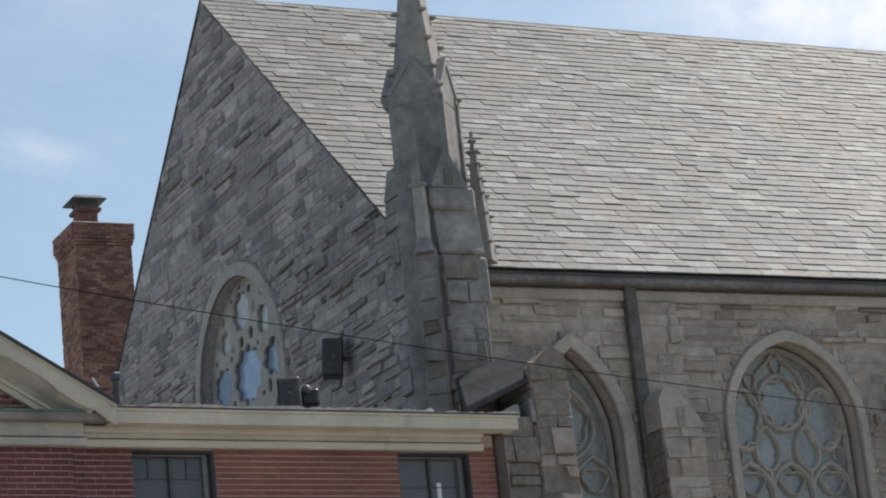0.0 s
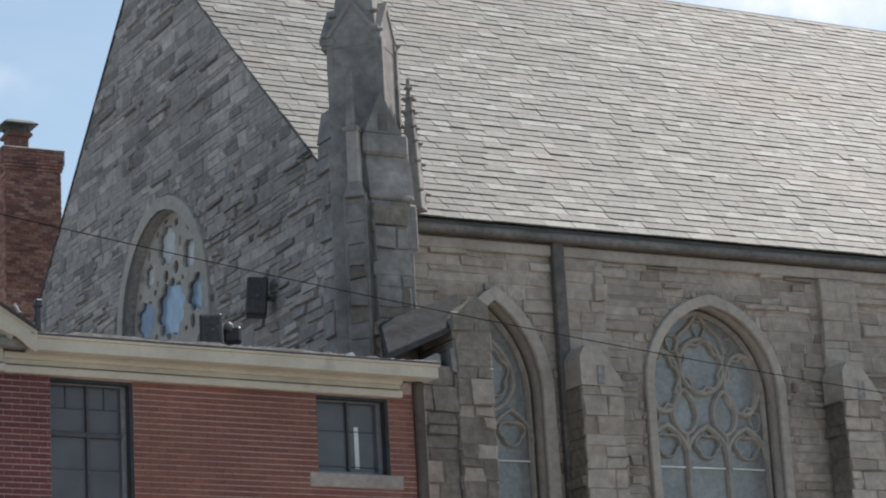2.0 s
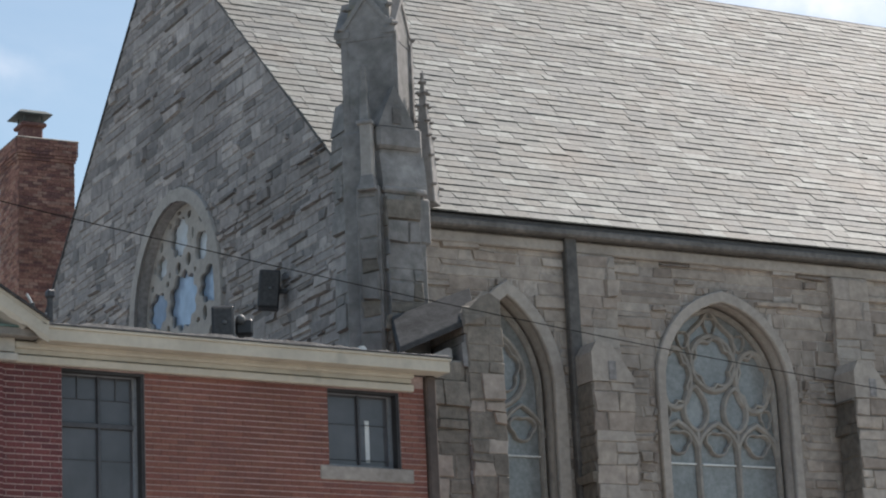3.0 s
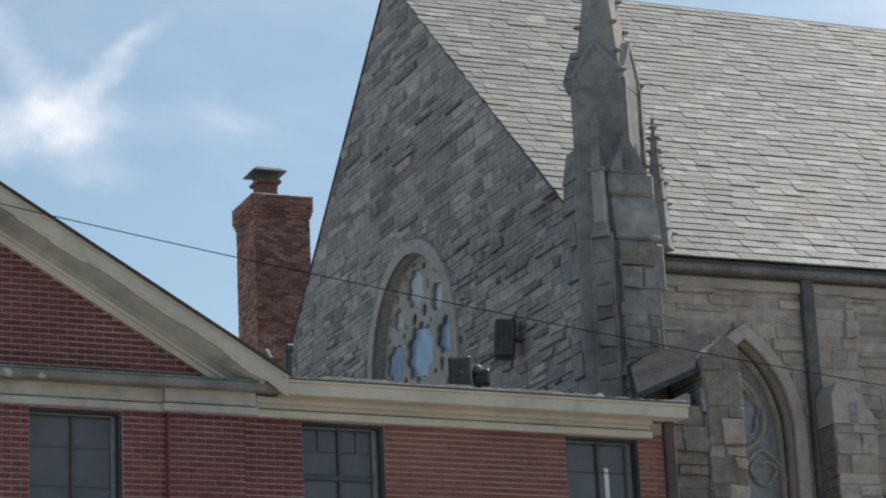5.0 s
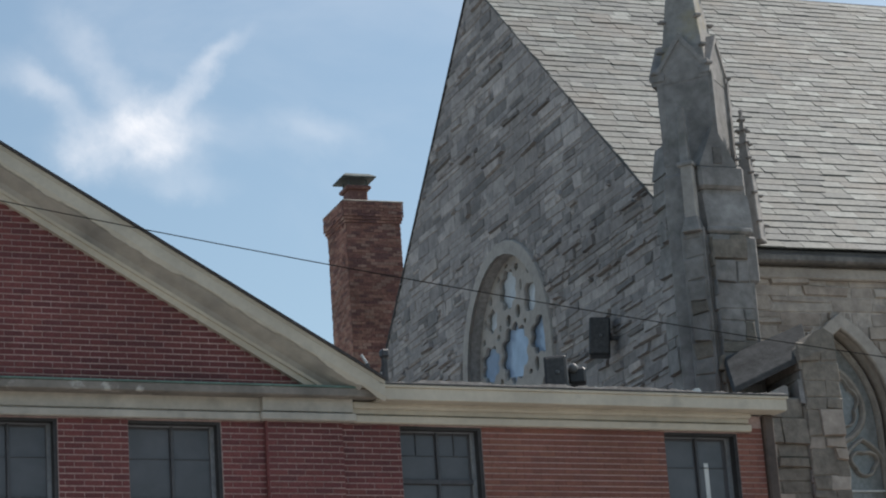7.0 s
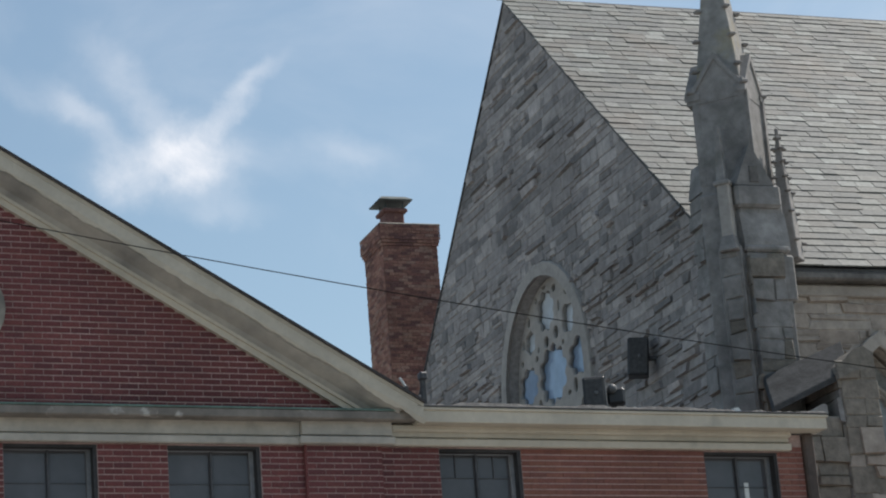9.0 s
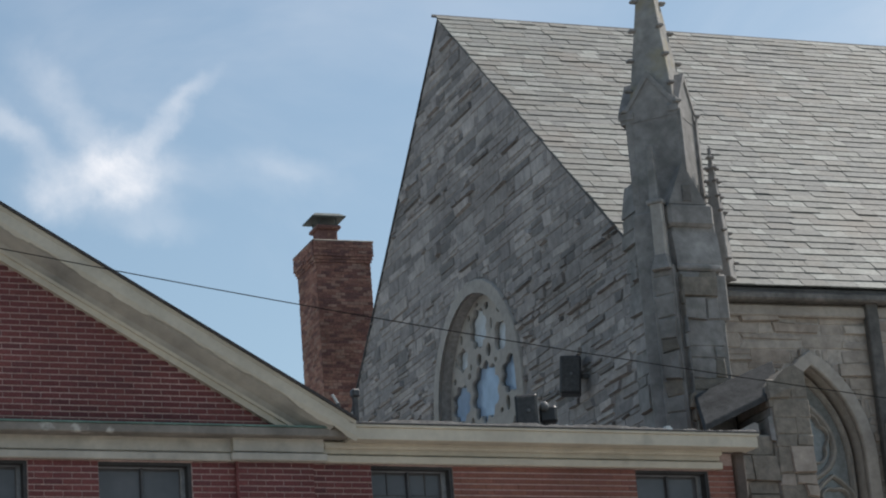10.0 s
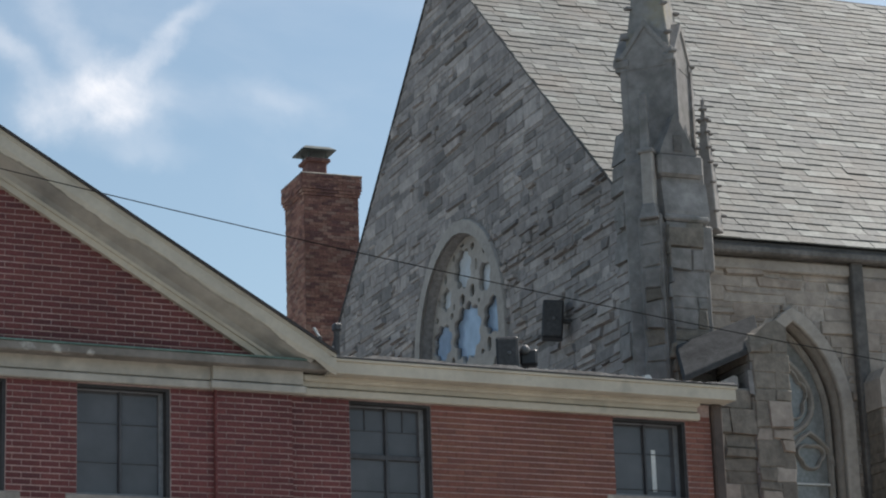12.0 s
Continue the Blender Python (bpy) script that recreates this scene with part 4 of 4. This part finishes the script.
def hall_window(a, b, mid_rail, curtain):
    s = SILLS[a]
    w = part("window", plate(box_loop(a, b, s, W_TOP), [box_loop(a + 0.015, b - 0.085, s + 0.05, W_TOP - 0.04)], Matrix.Translation((0, 0.0, 0)) @ Matrix(((1, 0, 0, 0), (0, 0, -1, 0.16), (0, 1, 0, 0), (0, 0, 0, 1))), 0.09), stile_mat, hall, "grey framed window with two lights")
    m = (a + b) / 2
    part("mullion", box(m - 0.016, m + 0.016, 0.075, 0.155, s + 0.05, W_TOP - 0.04, 0.006), frame_mat, w)
    if mid_rail:
        for zc in (7.02,):
            part("rail", box(a + 0.05, b - 0.05, 0.08, 0.155, zc - 0.03, zc + 0.03, 0.006), frame_mat, w)
    for u0, u1 in ((a + 0.015, m - 0.016), (m + 0.016, b - 0.085)):
        part("pane", box(u0, u1, 0.12, 0.13, s + 0.05, W_TOP - 0.04), glass, w)
        for zc in ((7.33, 6.62) if mid_rail else (7.24, 6.80)):
            part("glazing_bar", box(u0, u1, 0.108, 0.122, zc - 0.005, zc + 0.005), frame_mat, w)
        if mid_rail:
            uc = (u0 + u1) / 2
            part("glazing_bar", box(uc - 0.006, uc + 0.006, 0.104, 0.121, 7.33, W_TOP - 0.04), frame_mat, w)
    part("reveal", box(a, b, 0.17, 0.29, s, W_TOP), dark_metal, w)
    if s > 6:
        part("sill", box(a - 0.13, b + 0.17, -0.07, 0.06, s - 0.17, s + 0.005, 0.012), sill_stone, w, "weathered brown stone sill")
    if curtain:
        part("blind_edge", box(m + 0.10, m + 0.16, 0.114, 0.121, s + 0.1, 7.30), white_mat, w, "pale strip behind the pane")
    # dark strips along the right jamb and the head only
    part("jamb", box(b - 0.045, b - 0.004, 0.004 - 0.05, 0.07, s + 0.01, W_TOP - 0.004), jamb_mat, w, "dark jamb")
    part("head", box(a + 0.004, b - 0.045, 0.004 - 0.05, 0.07, W_TOP - 0.035, W_TOP - 0.004), jamb_mat, w, "dark head")
    w.location.y = 0.05
    return w


for i, (a, b) in enumerate(WINS):
    hall_window(a, b, i == 1, i == 0)

part("downpipe", box(14.41, 14.56, -0.06, 0.10, 0, 7.88, 0.02), brown_pipe, hall, "dark brown square downpipe")

# entablature
frieze = part("frieze", box(U0, 7.83, -0.055, -0.0, 7.762, 7.93, 0.006), grey_cream, hall, "cream painted frieze board")
part("moulding", box(U0, 7.83, -0.085, -0.02, 7.655, 7.745, 0.012), grey_cream, frieze)
part("backing", box(U0, 14.18, -0.03, -0.002, 7.66, 7.80), dirty_cream, frieze)
frieze2 = part("frieze", box(8.93, 14.20, -0.055, -0.0, 7.762, 7.90, 0.006), cream, hall, "cream painted frieze board")
part("moulding", box(8.93, 14.22, -0.085, -0.02, 7.655, 7.745, 0.012), cream, frieze2)
part("moulding", box(8.93, 14.22, -0.11, -0.05, 7.82, 7.90, 0.02), cream, frieze2)
frieze3 = part("frieze", box(7.83, 8.93, -0.115, -0.0, 7.762, 7.93, 0.006), grey_cream, hall, "cream painted frieze block over the pilaster")
part("moulding", box(7.80, 8.96, -0.145, -0.02, 7.655, 7.745, 0.012), grey_cream, frieze3)
shelf = part("cornice_shelf", box(U0, 9.22, -0.25, 0.0, 7.918, 8.02, 0.012), peeled, hall, "stained cream cornice at the foot of the pediment")
part("flashing", box(U0, 9.0, -0.262, -0.0, 8.018, 8.04, 0.004), copper, shelf, "green copper flashing")
box_eave = part("box_eave", box(9.20, 14.62, -0.30, 0.0, 7.883, 8.03, 0.008), cream, hall, "cream painted box eave")
part("crown_board", box(9.17, 14.64, -0.325, -0.29, 8.025, 8.06, 0.008), cream, box_eave)
part("drip_edge", box(9.17, 14.65, -0.335, 0.1, 8.058, 8.078, 0.003), dark_metal, box_eave, "dark metal roof edge")

# loose felt turned up along the roof edge
felt, fr, lift_f = bmesh.new(), random.Random(12), 0.02
rim_f = []
for n in range(181):
    lift_f = min(0.05, max(0.004, lift_f + fr.gauss(0, 0.007)))
    rim_f.append((9.25 + 5.36 * n / 180, lift_f))
low_f = [felt.verts.new((u, -0.315, 8.079)) for u, _ in rim_f]
high_f = [felt.verts.new((u, -0.300 + 0.4 * h, 8.079 + h)) for u, h in rim_f]
back_f = [felt.verts.new((u, -0.24, 8.079)) for u, _ in rim_f]
for n in range(180):
    felt.faces.new((low_f[n], low_f[n + 1], high_f[n + 1], high_f[n]))
    felt.faces.new((high_f[n], high_f[n + 1], back_f[n + 1], back_f[n]))
part("felt_edge", felt, felt_mat, box_eave, "ragged grey roofing felt")

# raking cornice: crown, soffit and bed moulding down each slope
for sgn in (1, -1):
    foot = 9.25 if sgn > 0 else 9.25
    def rk(off):
        return [(APEX_U, 10.868 + RAKE * 0.44 + off), (foot, 10.868 - RAKE * (foot - 4.44) + off)]
    def slab(o0, o1, d0, d1, mat, name, parent, label="", cut=0.0):
        t, b = rk(o0), rk(o1)
        pts = [t[0], (t[1][0] + cut, t[1][1] - RAKE * cut), (b[1][0] + cut, b[1][1] - RAKE * cut), b[0]]
        pts = [(APEX_U + sgn * (u - APEX_U), v) for u, v in pts]
        return part(name, prism(bmesh.new(), pts, lambda u, v, w: (u, w, v), d0, d1), mat, parent, label)
    rake = slab(0.0, -0.05, -0.343, 0.0, cream, "raking_cornice", hall, "cream painted raking cornice of the pediment")
    fascia = slab(-0.048, -0.20, -0.335, 0.0, cream, "fascia", rake)
    # paint hanging loose along the fascia's foot
    e0, e1 = rk(-0.185)
    pr, edge, n_e = random.Random(5 + sgn), [], 150
    drop = 0.02
    for n in range(n_e + 1):
        f = n / n_e
        drop = min(0.062, max(0.012, drop + pr.gauss(0, 0.009)))
        edge.append((e0[0] + f * (e1[0] - e0[0]), e0[1] + f * (e1[1] - e0[1]), drop))
    flake = bmesh.new()
    upper = [flake.verts.new((APEX_U + sgn * (u - APEX_U), -0.337, v)) for u, v, g in edge]
    lower = [flake.verts.new((APEX_U + sgn * (u - APEX_U), -0.333 + 0.3 * g, v - 0.015 - g)) for u, v, g in edge]
    for n in range(n_e):
        flake.faces.new((upper[n], upper[n + 1], lower[n + 1], lower[n]))
    part("peeling_paint", flake, cream, fascia, "ragged edge of loose cream paint")
    cove = bmesh.new()
    steps = [(-0.30, -0.198), (-0.29, -0.24), (-0.22, -0.29), (-0.13, -0.34), (-0.09, -0.40)]
    rows_c = []
    for d, o in steps + [(0.0, -0.40), (0.0, -0.198)]:
        e = rk(o)
        end = (9.0 + (0.5 * (o + 0.198)), e[1][1] + RAKE * (foot - 9.0 - 0.5 * (o + 0.198)))
        rows_c.append([cove.verts.new((APEX_U + sgn * (u - APEX_U), d, v)) for u, v in (e[0], end)])
    for i in range(len(rows_c)):
        p, q = rows_c[i], rows_c[(i + 1) % len(rows_c)]
        cove.faces.new((p[0], p[1], q[1], q[0]))
    for k in (0, 1):
        cove.faces.new([r[k] for r in rows_c])
    part("cove", cove, dirty_shaded_soffit, rake, "grey weathered cove with the overhang's shade in its colour")
    slab(-0.398, -0.44, -0.10, 0.0, cream, "bed_moulding", rake, "", -0.45)
    slab(-0.438, -0.52, -0.07, 0.0, cream, "frieze_board", rake, "", -0.55)
    slab(0.03, -0.002, -0.38, DEEP + 0.5, shingle_mat, "roof_slope", hall, "dark roof slope")
part("vent", prism(bmesh.new(), [(APEX_U + 0.5 * math.cos(t) if abs(math.cos(t)) > 0.01 else APEX_U, 9.15 + 0.5 * math.sin(t)) for t in (i * math.pi / 12 for i in range(24))], lambda u, v, w: (u, w, v), -0.05, 0.02), dirty_cream, hall, "pale round vent in the pediment")

# ---------------------------------------------------------------- chimney behind the church
chim = thing("chimney", "tall old red brick chimney with a metal rain cap", "chimney", pose(16.98, 50.07, 0))
stack = part("shaft", box(0, 1.28, 0, 1.33, 0, 17.75, 0.01), mortar_old, chim, "worn orange-red brick shaft")


def chimney_bricks(parent, w, d, z0, z1, ox, oy, limit):
    verts, faces, n = [], [], 0
    for k in range(int(z0 / COURSE), int(z1 / COURSE)):
        z = k * COURSE
        for axis in (0, 1):
            u = -(k % 2) * 0.105
            ext = w if axis == 0 else d
            while u < ext:
                a, b = max(u, 0) + 0.004, min(u + 0.21, ext) - 0.004
                u += 0.21
                if b - a < 0.03:
                    continue
                p = rng.uniform(0.006, 0.018)
                if rng.random() < 0.03:
                    p = 0.002
                f = (lambda s, t, q: (ox + s, oy - t, q)) if axis == 0 else (lambda s, t, q: (ox - t, oy + s, q))
                z2 = z + COURSE - 0.009
                vs = [f(a, 0, z), f(b, 0, z), f(b, 0, z2), f(a, 0, z2), f(a, p, z), f(b, p, z), f(b, p, z2), f(a, p, z2)]
                fs = ((4, 5, 6, 7), (0, 1, 5, 4), (1, 2, 6, 5), (2, 3, 7, 6), (3, 0, 4, 7))
                if n < limit and z > 15.3:
                    me = bpy.data.meshes.new("brick")
                    me.from_pydata(vs, [], fs)
                    part("brick", me, old_brick["object"], parent)
                    n += 1
                else:
                    i = len(verts)
                    verts += vs
                    faces += [tuple(i + j for j in q) for q in fs]
    joined("brickwork", verts, faces, old_brick["island"], parent)


chimney_bricks(stack, 1.28, 1.33, 12.0, 17.7, 0, 0, 300)
head = part("corbelled_head", box(-0.04, 1.32, -0.04, 1.37, 17.66, 18.06, 0.01), mortar_old, chim, "corbelled brick head")
for step in range(3):
    o, z_s = 0.022 * (step + 1), 17.66 + step * COURSE
    chimney_bricks(head, 1.28 + 2 * o, 1.33 + 2 * o, z_s, z_s + COURSE * (1.5 if step < 2 else 4.5), -o, -o, 0)
part("coping", box(-0.085, 1.365, -0.085, 1.415, 18.06, 18.11, 0.02), dirty_cream, chim, "pale mortar coping")
flue = part("flue", box(0.25, 0.70, 0.40, 0.86, 18.1, 18.56, 0.04), old_brick["island"], chim, "red clay flue")
part("collar", box(0.18, 0.77, 0.33, 0.93, 18.50, 18.60, 0.03), old_brick["island"], flue)
cap = bmesh.new()
prism(cap, [(0.08, 0.24), (0.86, 0.24), (0.86, 1.02), (0.08, 1.02)], lambda u, v, w: (u, v, w), 18.755, 18.775)
for dx in (0.27, 0.68):
    for dy in (0.43, 0.83):
        add_box(cap, dx - 0.015, dx + 0.015, dy - 0.015, dy + 0.015, 18.58, 18.76)
top = [cap.verts.new(p) for p in ((0.07, 0.23, 18.775), (0.87, 0.23, 18.775), (0.87, 1.03, 18.775), (0.07, 1.03, 18.775))]
tip = [cap.verts.new(p) for p in ((0.18, 0.36, 18.87), (0.74, 0.36, 18.87), (0.74, 0.90, 18.87), (0.18, 0.90, 18.87))]
cap.faces.new(tip)
for i in range(4):
    cap.faces.new((top[i], top[(i + 1) % 4], tip[(i + 1) % 4], tip[i]))
part("rain_cap", cap, cap_mat, flue, "green-grey sheet metal rain cap")

# ---------------------------------------------------------------- loudspeakers, wire


def loudspeaker(m, w, d, h, post):
    sp = thing("loudspeaker", "black box loudspeaker" + (" bracketed to the stone gable wall" if not post else " on a post on the flat roof"), "loudspeaker", m)
    part("cabinet", box(-w / 2, w / 2, -d / 2, d / 2, 0, h, 0.02), black_box, sp)
    part("grille", box(-w / 2 + 0.025, w / 2 - 0.025, -d / 2 - 0.012, -d / 2 + 0.002, 0.03, h - 0.03, 0.006), dark_metal, sp, "dark mesh grille")
    c = bmesh.new()
    bmesh.ops.create_cone(c, cap_ends=True, segments=14, radius1=0.032, radius2=0.018, depth=0.03, matrix=Matrix.Translation((0.02, -d / 2 - 0.022, h * 0.5)) @ pose(0, 0, 0, 90))
    part("badge", c, cone_mat, sp, "small pale round badge")
    if post:
        part("post", box(-0.03, 0.03, -0.03, 0.03, -post, 0.01, 0.005), dark_metal, sp)
        part("base", box(-0.18, 0.18, -0.18, 0.18, -post, -post + 0.03, 0.005), dark_metal, sp)
    else:
        part("bracket", box(-0.04, 0.75, -0.03, 0.03, h * 0.45, h * 0.55, 0.005), dark_metal, sp)
    return sp


loudspeaker(pose(16.08, 35.24, 10.76, 0, 5, -24), 0.34, 0.30, 0.62, 0)
loudspeaker(pose(12.48, 28.75, 8.60, 0, 0, -24), 0.29, 0.26, 0.45, 0.60)
flood = thing("floodlight", "small dark floodlight with a pale globe on the flat roof", "floodlight", pose(12.75, 28.75, 7.995, 0, 0, -24))
part("stand", box(-0.025, 0.025, -0.025, 0.025, 0, 0.80, 0.004), dark_metal, flood)
part("housing", box(-0.09, 0.14, -0.08, 0.12, 0.70, 0.92, 0.03), black_box, flood)
g = bmesh.new()
bmesh.ops.create_uvsphere(g, u_segments=16, v_segments=10, radius=0.065, matrix=Matrix.Translation((-0.02, -0.10, 0.90)))
part("globe", g, cone_mat, flood, "pale globe")

vent_pipe = thing("vent_pipe", "thin dark roof pipe with a leaning white tip", "pipe", brick_m @ pose(9.44, 0.6, 7.98))
part("tube", box(-0.02, 0.02, -0.02, 0.02, 0, 0.56, 0.006), dark_metal, vent_pipe)
tip_bm = box(-0.014, 0.014, -0.014, 0.014, 0, 0.14, 0.004)
tip_bm.transform(pose(0, 0, 0.54, 0, -32, 0))
part("tip", tip_bm, white_mat, vent_pipe, "white plastic tip")
roof_lamp = thing("roof_lamp", "small dark lamp on a dark post beside the chimney", "lamp", brick_m @ pose(9.66, 0.6, 7.98))
part("post", box(-0.03, 0.03, -0.03, 0.03, 0, 0.64, 0.006), dark_metal, roof_lamp)
part("head", box(-0.05, 0.05, -0.06, 0.05, 0.63, 0.73, 0.02), frame_mat, roof_lamp, "dark lamp head")
scrap = bmesh.new()
nx = 14
top_row = [(11.84 + 0.56 * i / nx, 0.014 * math.sin(2.1 * i) + 0.02) for i in range(nx + 1)]
prism(scrap, [(u, 0.0) for u, _ in top_row] + [(u, h + 0.012) for u, h in reversed(top_row)], lambda u, v, w: (u - 12.1, w, v), -0.10, 0.05)
scrap_ob = thing("flashing_scrap", "torn strip of pale flashing lying on the roof edge", "flashing", brick_m @ pose(12.1, -0.18, 8.078))
part("strip", scrap, white_mat, scrap_ob)
curl = thing("flashing_scrap", "small curled piece of pale flashing on the flat roof", "flashing", brick_m @ pose(13.49, -0.10, 8.078))
part("strip", prism(bmesh.new(), [(-0.06, 0.0), (0.06, 0.0), (0.05, 0.05), (0.01, 0.10), (-0.05, 0.09)], lambda u, v, w: (u, w, v), -0.03, 0.04), white_mat, curl)

cu = bpy.data.curves.new("overhead_wire", "CURVE")
cu.dimensions, cu.bevel_depth, cu.bevel_resolution = "3D", 0.0048, 2
sp = cu.splines.new("POLY")
N = 60
sp.points.add(N)
for i in range(N + 1):
    x = -12 + 44 * i / N
    sp.points[i].co = (x, 20.0, 8.117 - 0.176 * (x - 3.42) + 0.0034 * (x - 3.42) ** 2, 1)
tmp = new("overhead_wire", cu)
wire_me = bpy.data.meshes.new_from_object(tmp.evaluated_get(bpy.context.evaluated_depsgraph_get()))
bpy.data.objects.remove(tmp)
wire_me.materials.clear()
wire = part("overhead_wire", wire_me, wire_mat)
tagged(wire, "thin black overhead cable sagging across the street", "cable")

for px in (-12.0, 32.0):
    pole = thing("utility_pole", "round wooden utility pole at the street's edge", "pole", pose(px, 20.0, 0), group="utility poles")
    c = bmesh.new()
    bmesh.ops.create_cone(c, cap_ends=True, segments=14, radius1=0.16, radius2=0.11, depth=11.5, matrix=Matrix.Translation((0, 0.12, 5.75)))
    part("shaft", c, rust_metal, pole)
